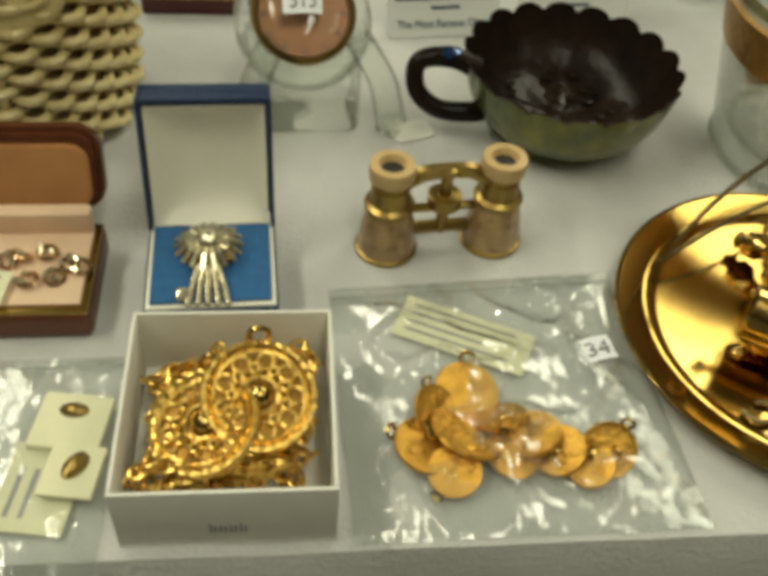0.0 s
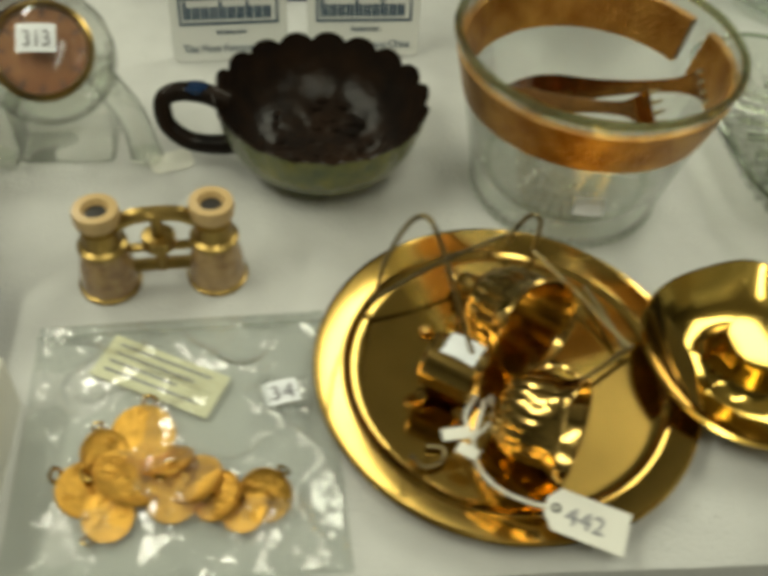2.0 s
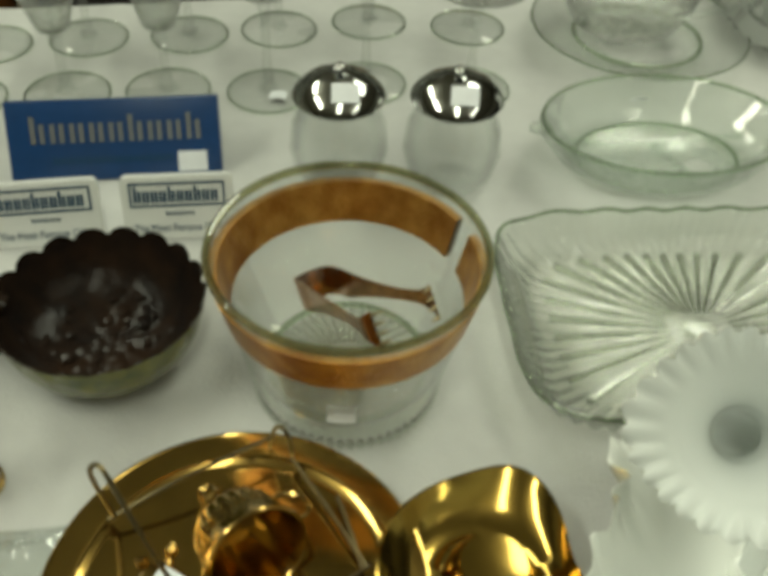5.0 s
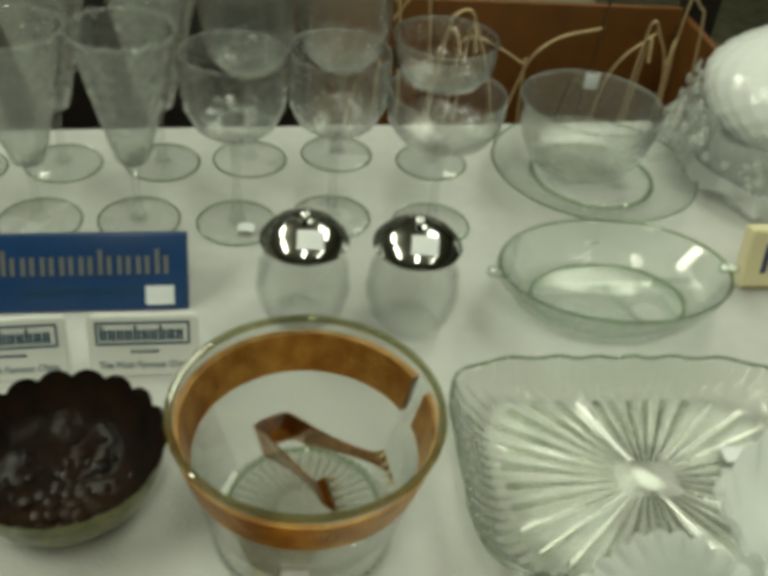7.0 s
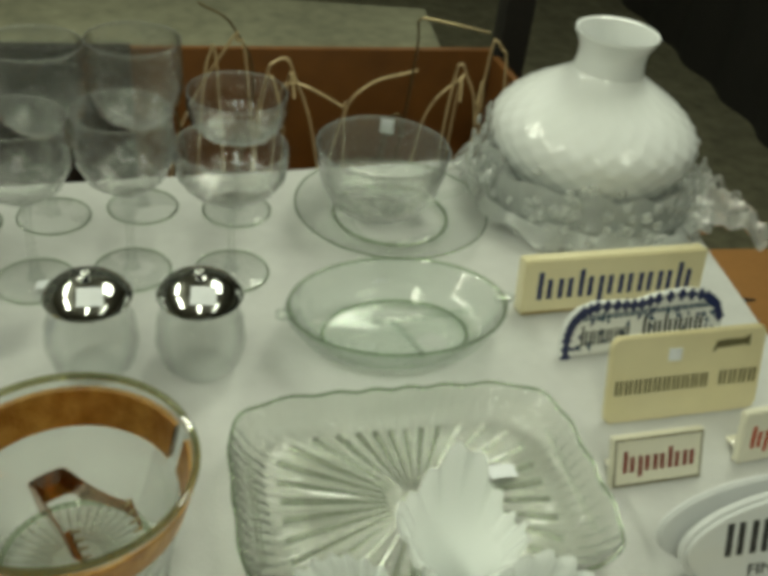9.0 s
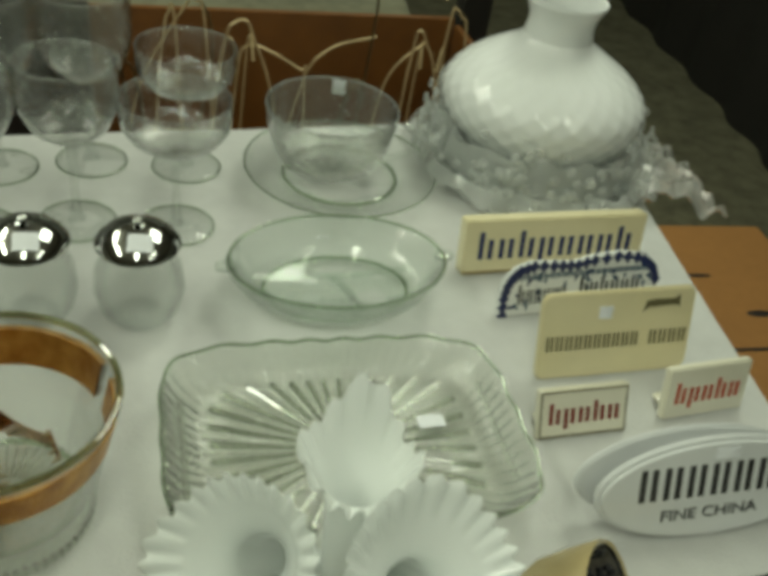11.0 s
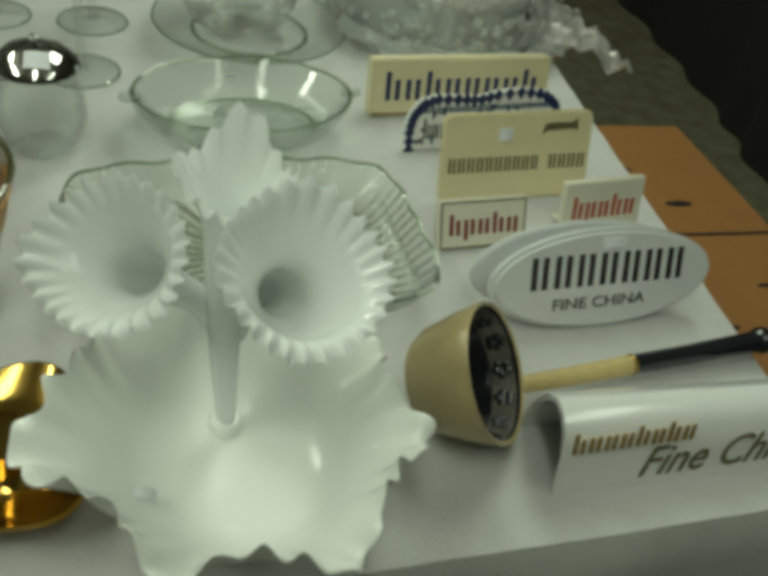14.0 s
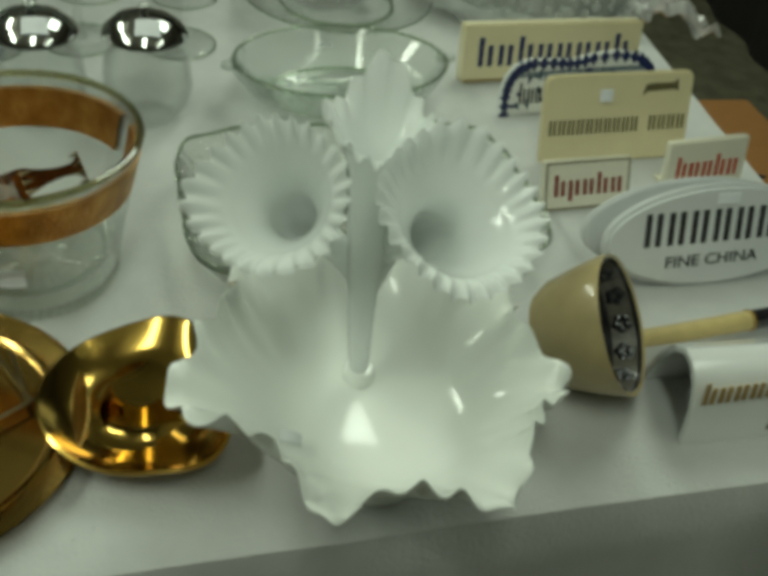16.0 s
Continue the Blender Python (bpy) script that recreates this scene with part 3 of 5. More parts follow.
# white card box with gold chains and filigree pendants
wb = thing("card_box", "open white card box full of gold chains", "box", pose(0.0575, 0.2735, 0.0, 0, 0, 5.5))
W, D, H = 0.0415, 0.044, 0.037
part("bottom", box(-W, W, -D, D, 0.0, 0.0014, 0.0003), CARD, wb)
part("front_side", box(-W, W, -D, -D + 0.0016, 0.0014, H, 0.0005), CARD, wb)
part("back_side", box(-W, W, D - 0.0016, D, 0.0014, H, 0.0005), CARD, wb)
part("left_side", box(-W, -W + 0.0016, -D + 0.0017, D - 0.0017, 0.0014, H, 0.0005), CARD, wb)
part("right_side", box(W - 0.0016, W, -D + 0.0017, D - 0.0017, 0.0014, H, 0.0005), CARD, wb)
part("printed_writing", bars(4, -0.007, 0.008, 0.010, 0.006, 0.0006, (0, 3), m=pose(0, -D - 0.0001, 0)), INK, wb, "faint pencil mark")
BW = wb.matrix_world


def chain(pts, link, material, label, m):
    """A chain lying along pts: every other link stands on edge."""
    ch = thing("gold_chain", label, "chain", m, "gold chains")
    path = smooth_path(pts, 14)
    step, last, count = link * 1.25, None, 0
    bm = bmesh.new()
    for a, b in zip(path, path[1:]):
        if last is None or (a - last).length > step:
            d = (b - a).normalized()
            q = d.to_track_quat("X", "Z").to_matrix().to_4x4()
            mm = Matrix.Translation(a) @ q @ pose(0, 0, 0, 90 * (count % 2) + 25) @ Matrix.Diagonal((1.25, 0.85, 1, 1))
            ring_mesh(link, link * 0.30, 10, 5, m=mm, bm=bm)
            last, count = a, count + 1
    part("link_run", bm, material, ch)["kind"] = "stuff"
    return ch


rng = random.Random(3)
for k in range(6):
    pts = []
    for j in range(16):
        pts.append((rng.uniform(-0.034, 0.034), rng.uniform(-0.034, 0.036), 0.006 + 0.0042 * k + rng.uniform(0, 0.005)))
    chain(pts, 0.0031, CHAIN_GOLD, "heavy gold-tone curb chain coiled in the card box", BW)


def filigree(x, y, z, rx, ry, rz, r, seed):
    pd = thing("filigree_pendant", "round gold filigree pendant with a rope edge", "pendant", BW @ pose(x, y, z, rx, ry, rz), "filigree pendants")
    part("rope_edge", ring_mesh(r, r * 0.09, 78, 7, 0.25), CHAIN_GOLD, pd)
    rg = random.Random(seed)
    bm = bmesh.new()
    for k in range(9):
        a = math.tau * k / 9
        ring_mesh(r * 0.17, r * 0.05, 12, 5, m=pose(r * 0.68 * math.cos(a), r * 0.68 * math.sin(a), 0), bm=bm)
        ring_mesh(r * 0.10, r * 0.05, 10, 5, m=pose(r * 0.52 * math.cos(a + 0.35), r * 0.52 * math.sin(a + 0.35), 0.0008), bm=bm)
    for q in (0.36, 0.86):
        ring_mesh(r * q, r * 0.055, 36, 5, 0.2, m=pose(0, 0, 0.0006), bm=bm)
    part("scrollwork", bm, CHAIN_GOLD, pd)["kind"] = "stuff"
    part("boss", lathe(((r * 0.26, 0), (r * 0.22, r * 0.12), (r * 0.10, r * 0.20), (0.0004, r * 0.22)), 18), GOLD, pd)
    # added disc, coloured dark so the open scrollwork shows shaded gaps
    part("backing", lathe(((r * 0.93, -0.0012), (r * 0.93, -0.0006)), 28), GAP_DARK, pd, "dark disc standing in for shaded gaps in the openwork")
    part("bail", ring_mesh(r * 0.20, r * 0.06, 14, 6, m=pose(0, r * 1.15, 0.001, 60)), GOLD, pd)
    return pd


filigree(-0.009, -0.012, 0.0355, 14, -12, -8, 0.0205, 1)
filigree(0.012, -0.003, 0.0395, 22, 8, 4, 0.0210, 2)

# blue brooch case
bc = thing("brooch_case", "open navy jewellery case with a satin-lined lid", "jewellery case", pose(0.0370, 0.3585, 0, 0, 0, 8))
W, D = 0.0302, 0.028
part("base", box(-W, W, -D, D, 0.0, 0.021, 0.0015), BLUE_BOX, bc)
part("rim", box(-W + 0.0012, W - 0.0012, -D + 0.0012, D - 0.0012, 0.0212, 0.0225, 0.0004), SATIN, bc, "thin gilt-cream rim")
part("pad", box(-W + 0.003, W - 0.003, -D + 0.003, D - 0.003, 0.0226, 0.0245, 0.0008), BLUE_VELVET, bc, "bright blue velvet pad")
LID = pose(0, D, 0.022, -13)
part("lid_shell", box(-W, W, 0.010, 0.016, 0.0, 0.066, 0.0015, m=LID), BLUE_BOX, bc)
for nm, b in (("lid_wall", (-W, -W + 0.0022, -0.004, 0.010, 0, 0.066)), ("lid_wall", (W - 0.0022, W, -0.004, 0.010, 0, 0.066)), ("lid_wall", (-W + 0.0023, W - 0.0023, -0.004, 0.010, 0.0635, 0.066))):
    part(nm, box(*b, 0.0006, m=LID), BLUE_BOX, bc)
bm = bmesh.new()
g = bmesh.ops.create_grid(bm, x_segments=24, y_segments=24, size=0.5)
for v in g["verts"]:
    u, w = v.co.x, v.co.y
    dish = (1 - (2 * u) ** 4) * (1 - (2 * w) ** 4)
    v.co = Vector((u * (2 * W - 0.006), -0.002 + 0.011 * dish, 0.0012 + (w + 0.5) * 0.061))
bm.transform(LID)
part("satin_lining", bm, SATIN, bc, "cream satin lining")
part("hinge", lathe(((0.0012, -W * 0.8), (0.0012, W * 0.8)), 10, m=pose(0, D, 0.0225, 0, 90)), BRASS, bc)

br = thing("brooch", "silver-gilt rosette brooch with hanging tassels", "brooch", bc.matrix_world @ pose(-0.001, 0.005, 0.0246) @ Matrix.Scale(1.16, 4))
bm = bmesh.new()
for k in range(18):
    a = math.tau * k / 18
    sweep(((0.004 * math.cos(a), 0.004 * math.sin(a), 0.006), (0.009 * math.cos(a), 0.009 * math.sin(a), 0.0075), (0.0135 * math.cos(a), 0.0135 * math.sin(a), 0.004)), lambda u: 0.0016 - 0.0006 * u, 6, bm=bm)
part("ray_petals", bm, STRASS, br)
part("mount", lathe(((0.0105, 0), (0.011, 0.003), (0.007, 0.006), (0.0005, 0.007)), 24), BRASS, br)
part("centre_stone", lathe(((0.0052, 0.006), (0.0046, 0.009), (0.0025, 0.011), (0.0003, 0.0114)), 10), STRASS, br, "pearly centre stone")
rg = random.Random(2)
for k in range(5):
    x = -0.006 + 0.003 * k
    p = smooth_path(((x * 0.5, -0.009, 0.004), (x * 0.9, -0.018, 0.003), (x * 1.25, -0.029, 0.002)), 5)
    bm = bmesh.new()
    for q in p:
        bmesh.ops.create_uvsphere(bm, u_segments=6, v_segments=4, radius=0.0015, matrix=Matrix.Translation(q))
    part("tassel", bm, STRASS, br)
part("baguette_stone", box(-0.012, -0.007, -0.027, -0.022, 0.001, 0.004, 0.0008), STRASS, br)

# brown earring case
ec = thing("earring_case", "open brown jewellery case with a tan lid", "jewellery case", pose(-0.0585, 0.3540, 0, 0, 0, 6))
W, D = 0.042, 0.030
part("base", box(-W, W, -D, D, 0.0, 0.016, 0.004, seg=3), BROWN_BOX, ec)
part("rim", box(-W + 0.0008, W - 0.0008, -D + 0.0008, D - 0.0008, 0.0150, 0.0172, 0.0008), GOLD, ec, "thin brass rim")
part("pad", box(-W + 0.004, W - 0.004, -D + 0.004, D - 0.005, 0.0174, 0.0192, 0.0012), PEACH, ec, "peach satin pad")
part("back_ridge", box(-W + 0.004, W - 0.004, D - 0.010, D - 0.001, 0.0174, 0.031, 0.003), PEACH, ec, "padded peach ridge")
LID = pose(0, D + 0.001, 0.020, -16)
part("lid_shell", slab(rounded(2 * W, 0.043, 0.012, 5, -W), 0.012, 0.003, m=LID @ pose(0, 0.006, 0)), BROWN_BOX, ec)
part("lid_lining", slab(rounded(2 * W - 0.010, 0.033, 0.009, 5, -W + 0.005, 0.003), 0.003, 0.001, m=LID @ pose(0, 0.0025, 0)), TAN_VELVET, ec, "tan velvet lining")
part("hinge", lathe(((0.0013, -W * 0.7), (0.0013, W * 0.7)), 10, m=pose(0, D, 0.0195, 0, 90)), BRASS, ec)
rg = random.Random(6)
for k in range(11):
    er = thing("earring", "small rose-gold earring with glass stones", "earring", ec.matrix_world @ pose(-0.02 + 0.0056 * k, rg.uniform(-0.014, 0.010), 0.0212, rg.uniform(-30, 30), rg.uniform(-30, 30), rg.uniform(0, 360)), "earrings in the brown case")
    part("hoop", ring_mesh(0.0042, 0.0011, 18, 6), ROSE_STONE, er)
    bm = bmesh.new()
    for j in range(4):
        bmesh.ops.create_icosphere(bm, subdivisions=1, radius=0.0018, matrix=pose(rg.uniform(-.004, .004), rg.uniform(-.004, .004), 0.001))
    part("stone_setting", bm, STRASS, er)
nt_ = thing("handwritten_label", "small cream handwritten label in the case", "label", ec.matrix_world @ pose(-0.006, -0.018, 0.0222, 4, 0, -8))
part("paper", box(-0.012, 0.012, -0.010, 0.010, 0, 0.0004, 0), PAPER, nt_)
for k in range(4):
    part("writing_line", box(-0.009, 0.008 - 0.002 * (k % 2), 0.006 - 0.004 * k, 0.0068 - 0.004 * k, 0.0004, 0.0006, 0), INK, nt_)

# zip bags
def zip_bag(name, label, corners, seed, puff):
    bg = thing(name, label, "plastic bag", pose(0, 0, 0))
    for lay, nm in ((0, "lower_sheet"), (1, "upper_sheet")):
        bm = bmesh.new()
        n = 84
        grid = []
        (a, b, c, d) = [Vector((*q, 0)) for q in corners]
        for j in range(n + 1):
            row = []
            for i in range(n + 1):
                u, v = i / n, j / n
                p = a.lerp(b, u).lerp(d.lerp(c, u), v)
                edge = min(u, 1 - u, v, 1 - v)
                lift = min(edge / 0.25, 1.0) ** 0.7
                nz = noise.noise((p.x * 24 + seed, p.y * 24, lay * 4.0)) + 0.55 * (1 - abs(noise.noise((p.x * 34, p.y * 34 + seed, 1.0 + lay)))) ** 6
                h = 0.0006 if lay == 0 else 0.0014 + puff * lift * (0.42 + 0.50 * nz)
                p.z = max(h, 0.0005 + 0.0008 * lay)
                row.append(bm.verts.new(p))
            grid.append(row)
        for j in range(n):
            for i in range(n):
                bm.faces.new((grid[j][i], grid[j][i + 1], grid[j + 1][i + 1], grid[j + 1][i]))
        part(nm, bm, FILM, bg)
    a, b = Vector((*corners[0], 0.0028)), Vector((*corners[1], 0.0028))
    off = (Vector((*corners[3], 0.0028)) - a) * 0.06
    part("zip_strip", sweep((a + off, b + off), 0.0010, 6), FILM, bg)
    return bg


zip_bag("zip_bag", "clear plastic zip bag holding gold earrings", ((0.091, 0.367), (0.232, 0.391), (0.256, 0.247), (0.110, 0.231)), 2.0, 0.017)
zip_bag("zip_bag", "clear plastic zip bag holding a carded pair of earrings", ((-0.075, 0.308), (0.006, 0.318), (0.014, 0.212), (-0.08, 0.205)), 7.0, 0.007)
note_ = thing("handwritten_note", "cream paper note with pencil writing in the bag", "note", pose(0.1565, 0.3405, 0.0035, 3, 0, -20))
part("paper", box(-0.032, 0.032, -0.0125, 0.0125, 0, 0.0004, 0), PAPER, note_)
for k in range(4):
    part("writing_line", box(-0.027, 0.024 - 0.007 * (k % 3), 0.0075 - 0.005 * k, 0.0088 - 0.005 * k, 0.0004, 0.0007, 0), INK, note_)
sk = thing("price_label", "small white price label in the bag", "label", pose(0.2165, 0.3300, 0.011, 6, -4, 18))
sticker(sk, Matrix(), 0.017, 0.013, "34", "paper")
# gold disc earrings
rg = random.Random(5)
DISCS = ((0.1560, 0.3045, 22, 0.0108), (0.1415, 0.2925, 60, 0.0085), (0.1385, 0.2755, 15, 0.0108), (0.1555, 0.2815, 35, 0.0125), (0.1495, 0.2635, -25, 0.0085), (0.1700, 0.2905, 48, 0.0090),
         (0.1830, 0.2830, 30, 0.0098), (0.1945, 0.2755, 40, 0.0088), (0.2065, 0.2705, 25, 0.0078), (0.2150, 0.2770, 65, 0.0090), (0.1745, 0.2745, 20, 0.0090))
for k, (x, y, tilt, r) in enumerate(DISCS):
    r *= 1.36
    cn = thing("gold_disc_earring", "gold-tone coin disc earring in the bag", "earring", pose(x, y, 0.0045 + 0.35 * r * math.sin(radians(abs(tilt))), tilt * 0.6, tilt * 0.3, 37 * k), "gold disc earrings")
    part("disc", disc_with_relief(r, 0.0016, 24, k), GOLD_RUB, cn)
    part("loop", ring_mesh(r * 0.22, r * 0.06, 12, 5, m=pose(0, r * 1.12, 0.0005, 50)), GOLD, cn)
# carded earrings
ca = thing("earring_card", "cream folded paper with two brown earrings", "card", pose(-0.014, 0.262, 0.0022, 0, 0, -3))
part("card", box(-0.016, 0.014, -0.034, 0.006, 0, 0.0006, 0), PAPER, ca)
part("folded_top", box(-0.012, 0.018, 0.002, 0.030, 0.0008, 0.0050, 0.002), PAPER, ca)
part("folded_flap", box(0.000, 0.022, -0.020, 0.004, 0.0036, 0.0060, 0.001), PAPER, ca)
for k in range(2):
    part("writing_line", box(-0.011 + 0.006 * k, -0.009 + 0.006 * k, -0.028, -0.006, 0.0006, 0.0009, 0), INK, ca)
part("earring_stone", lathe(((0.0068, 0), (0.006, 0.002), (0.003, 0.0036), (0.0004, 0.004)), 18, m=pose(0.003, 0.021, 0.0036) @ Matrix.Diagonal((1, 0.6, 1, 1))), BRASS, ca, "oval brown-gold earring")
part("earring_stone", lathe(((0.0068, 0), (0.006, 0.002), (0.003, 0.0036), (0.0004, 0.004)), 18, m=pose(0.012, -0.006, 0.0062, 0, 0, 65) @ Matrix.Diagonal((1, 0.6, 1, 1))), BRASS, ca, "oval brown-gold earring")

# ---------- opera glasses ----------
og = thing("opera_glasses", "antique brass opera glasses with pearl barrels", "opera glasses", pose(0.1462, 0.4065, 0, 0, 0, 11.5))
for sx in (-0.028, 0.028):
    M = pose(sx, 0, 0)
    bl = part("barrel", lathe(((0.0148, 0.0018), (0.0150, 0.004), (0.0135, 0.018), (0.0112, 0.0285)), 36, mod=lambda k, a, r, z: (r * (1 + 0.022 * abs(math.sin(a * 6))), z), m=M), PEARL, og, "ribbed mother-of-pearl barrel")
    part("front_ring", lathe(((0.0130, 0), (0.0160, 0.0005), (0.0162, 0.0030), (0.0152, 0.0036)), 36, m=M), BRASS, bl)
    part("collar", lathe(((0.0112, 0.0285), (0.0126, 0.0290), (0.0126, 0.0310), (0.0100, 0.0325), (0.0096, 0.0420)), 36, m=M), BRASS, bl)
    part("draw_tube", lathe(((0.0088, 0.0420), (0.0088, 0.0455)), 30, m=M), BRASS, bl)
    part("eyecup", lathe(((0.0090, 0.0450), (0.0110, 0.0468), (0.0117, 0.0510), (0.0110, 0.0548), (0.0070, 0.0552), (0.0055, 0.0530), (0.0050, 0.0490)), 36, m=M, cap1=True), IVORY, bl, "cream ivory eyecup")
    part("lens", lathe(((0.0054, 0.0518), (0.0003, 0.0522)), 20, m=M), BLACK, bl, "dark eyepiece lens")
for nm, z, w in (("upper_bridge", 0.0405, 0.0042), ("lower_bridge", 0.0130, 0.0036)):
    arch = 0.0065 if nm == "upper_bridge" else -0.001
    part(nm, sweep(smooth_path(((-0.024, 0, z), (-0.012, 0.0005, z + arch), (0, 0.001, z + arch * 1.1), (0.012, 0.0005, z + arch), (0.024, 0, z)), 5), w, 8), BRASS, og)
part("focus_shaft", lathe(((0.0030, 0.010), (0.0030, 0.047), (0.0045, 0.0475), (0.0045, 0.050), (0.001, 0.051)), 16), BRASS, og)
part("focus_wheel", lathe(((0.0072, 0.0270), (0.0086, 0.0275), (0.0086, 0.0335), (0.0072, 0.0340)), 40, mod=lambda k, a, r, z: (r * (1 + 0.03 * math.sin(a * 20)), z)), BRASS, og)
part("lower_plate", box(-0.018, 0.018, -0.0025, 0.0025, 0.0245, 0.0268, 0.0006), BRASS, og)

# ---------- ceramic basket ----------
bk = thing("ceramic_basket", "cream ceramic planter moulded as a woven basket", "planter", pose(-0.098, 0.505, 0))


def basket_r(z):
    return 0.058 + 0.10 * z - 0.25 * z * z + (0.010 if z < 0.004 else 0.006)


# dark brown body, visible between the cream strands
part("body", lathe([(0.050, 0.0), (0.059, 0.002)] + [(basket_r(z) - 0.004, z) for z in (0.01, 0.04, 0.08, 0.12, 0.15)] + [(0.062, 0.152), (0.058, 0.15), (0.056, 0.02)], 56), CREVICE, bk, "dark brown ground of the weave")
for j in range(22):
    z = 0.008 + j * 0.0066
    pts = []
    for i in range(177):
        a = math.tau * i / 176
        rr = basket_r(z) + 0.0042 * math.sin(a * 16 + math.pi * (j % 2))
        pts.append((rr * math.cos(a), rr * math.sin(a), z))
    part("weave_strand", sweep(pts, 0.0028, 7, cap=False), CREAM_CER, bk)
for k in range(18):
    a = math.tau * (k - 23.5) / 32
    part("stake", sweep([((basket_r(z) - 0.0004) * math.cos(a), (basket_r(z) - 0.0004) * math.sin(a), z) for z in (0.004, 0.05, 0.10, 0.15)], 0.0031, 7), CREAM_CER, bk)
# scrolled plaque facing the viewer
PQ = pose(0.030, -0.0655, 0.108, -6, 0, 22)
part("plaque", slab(rounded(0.062, 0.046, 0.018, 6, -0.031, -0.02), 0.006, 0.002, m=PQ), CREAM_CER, bk, "smooth cream scroll plaque")
for cx in (-0.011, 0.011):
    sp = [(cx + (0.003 + 0.0011 * k) * math.cos(k * 0.7) * (1 if cx > 0 else -1), -0.0015, 0.003 + (0.003 + 0.0011 * k) * math.sin(k * 0.7)) for k in range(10)]
    bm = sweep(smooth_path(sp, 3), 0.0024, 7)
    bm.transform(PQ)
    part("scroll", bm, CREAM_CER, bk)

# red case and pale wrap behind
rc = thing("red_case", "small dark red case lying behind the clock", "case", pose(-0.008, 0.640, 0, 0, 0, 6))
part("body", box(-0.045, 0.03, -0.022, 0.022, 0, 0.022, 0.003), RED_CASE, rc)
part("lid_line", box(-0.0455, 0.0305, -0.0224, 0.0224, 0.012, 0.0128, 0), GOLD, rc, "thin gilt line")

# ---------- glass desk clock ----------
ck = thing("glass_clock", "cut glass desk clock with a copper dial", "clock", pose(0.0700, 0.517, 0, 0, 0, 8))
part("glass_block", box(-0.030, 0.028, -0.026, 0.026, 0.0, 0.046, 0.007, seg=3), PRESSED, ck)
for sx in (-0.033, 0.042):
    part("scroll_foot", sweep(smooth_path(((sx * 0.6, -0.018, 0.060), (sx * 0.95, -0.022, 0.035), (sx * 1.08, -0.026, 0.012), (sx * 1.10, -0.028, 0.009)), 5), lambda u: 0.008 + 0.002 * u, 10), PRESSED, ck)
DM = pose(-0.004, -0.004, 0.062, 38)
part("glass_ring", lathe(((0.031, -0.014), (0.038, -0.006), (0.038, 0.004), (0.030, 0.012), (0.026, 0.006)), 44, m=DM), PRESSED, ck)
part("bezel", lathe(((0.024, 0.006), (0.028, 0.008), (0.0285, 0.012), (0.026, 0.014), (0.024, 0.011)), 44, m=DM, loop=True), BRASS, ck, "tarnished brass bezel")
part("dial", lathe(((0.0262, 0.0085), (0.0258, 0.0102), (0.0003, 0.0102)), 40, m=DM), DIAL, ck, "mottled copper dial")
bm = bmesh.new()
for k in range(12):
    a = math.tau * k / 12
    box(-0.0008, 0.0008, 0.019, 0.0235, 0.0103, 0.0110, 0, m=DM @ pose(0, 0, 0, 0, 0, math.degrees(a)), bm=bm)
part("hour_marks", bm, BROWN_BOX, ck)
part("crystal", lathe(((0.0262, 0.0125), (0.020, 0.0165), (0.010, 0.0185), (0.0003, 0.019)), 40, m=DM), GLASS, ck)
sticker(ck, DM @ pose(-0.001, 0.004, 0.0200), 0.021, 0.016, "313")
pt = thing("price_tag", "pale paper tag lying by the clock", "tag", pose(0.132, 0.502, 0.0008, 0, 0, 25))
part("paper", slab(rounded(0.026, 0.018, 0.005, 4, -0.013, -0.009), 0.0005, 0, m=pose(0, 0, 0, -90)), CARD, pt)

# ---------- carnival glass nappy ----------
nd = thing("carnival_dish", "dark iridescent carnival glass dish with one handle", "dish", pose(0.2215, 0.5165, 0, 0, 0, 10))


def scallop(k, a, r, z):
    if z > 0.030:
        s = (z - 0.030) / 0.018
        w = 2 * abs(math.cos(a * 9)) ** 0.7 - 1.2
        return r * (1 + 0.022 * s * w), z + 0.0022 * s * w
    return r, z


part("outside", lathe(((0.028, 0.0), (0.033, 0.0), (0.035, 0.003), (0.043, 0.007), (0.0525, 0.016), (0.0580, 0.027), (0.0610, 0.038), (0.0622, 0.047)), 108, mod=scallop, cap1=False), CARN_GREEN, nd, "green-gold lustred outside")
part("inside", lathe(((0.0626, 0.0472), (0.0612, 0.0476), (0.0585, 0.039), (0.053, 0.028), (0.044, 0.018), (0.030, 0.011), (0.012, 0.0088), (0.0004, 0.0085)), 108, mod=lambda k, a, r, z: scallop(k, a, r, z) if z > 0.03 else (r, z + 0.0012 * math.sin(a * 9 + r * 260)), cap0=False), CARNIVAL, nd, "dark purple-brown inside with moulded fruit")
bm = bmesh.new()
rg = random.Random(9)
for k in range(46):
    a, q = rg.uniform(0, math.tau), 0.040 * math.sqrt(rg.random())
    bmesh.ops.create_uvsphere(bm, u_segments=8, v_segments=5, radius=rg.uniform(0.003, 0.006), matrix=pose(q * math.cos(a), q * math.sin(a), 0.0088 + 4.2 * q * q) @ Matrix.Diagonal((1, 1, 0.12, 1)))
part("moulded_fruit", bm, CARNIVAL, nd)["kind"] = "stuff"
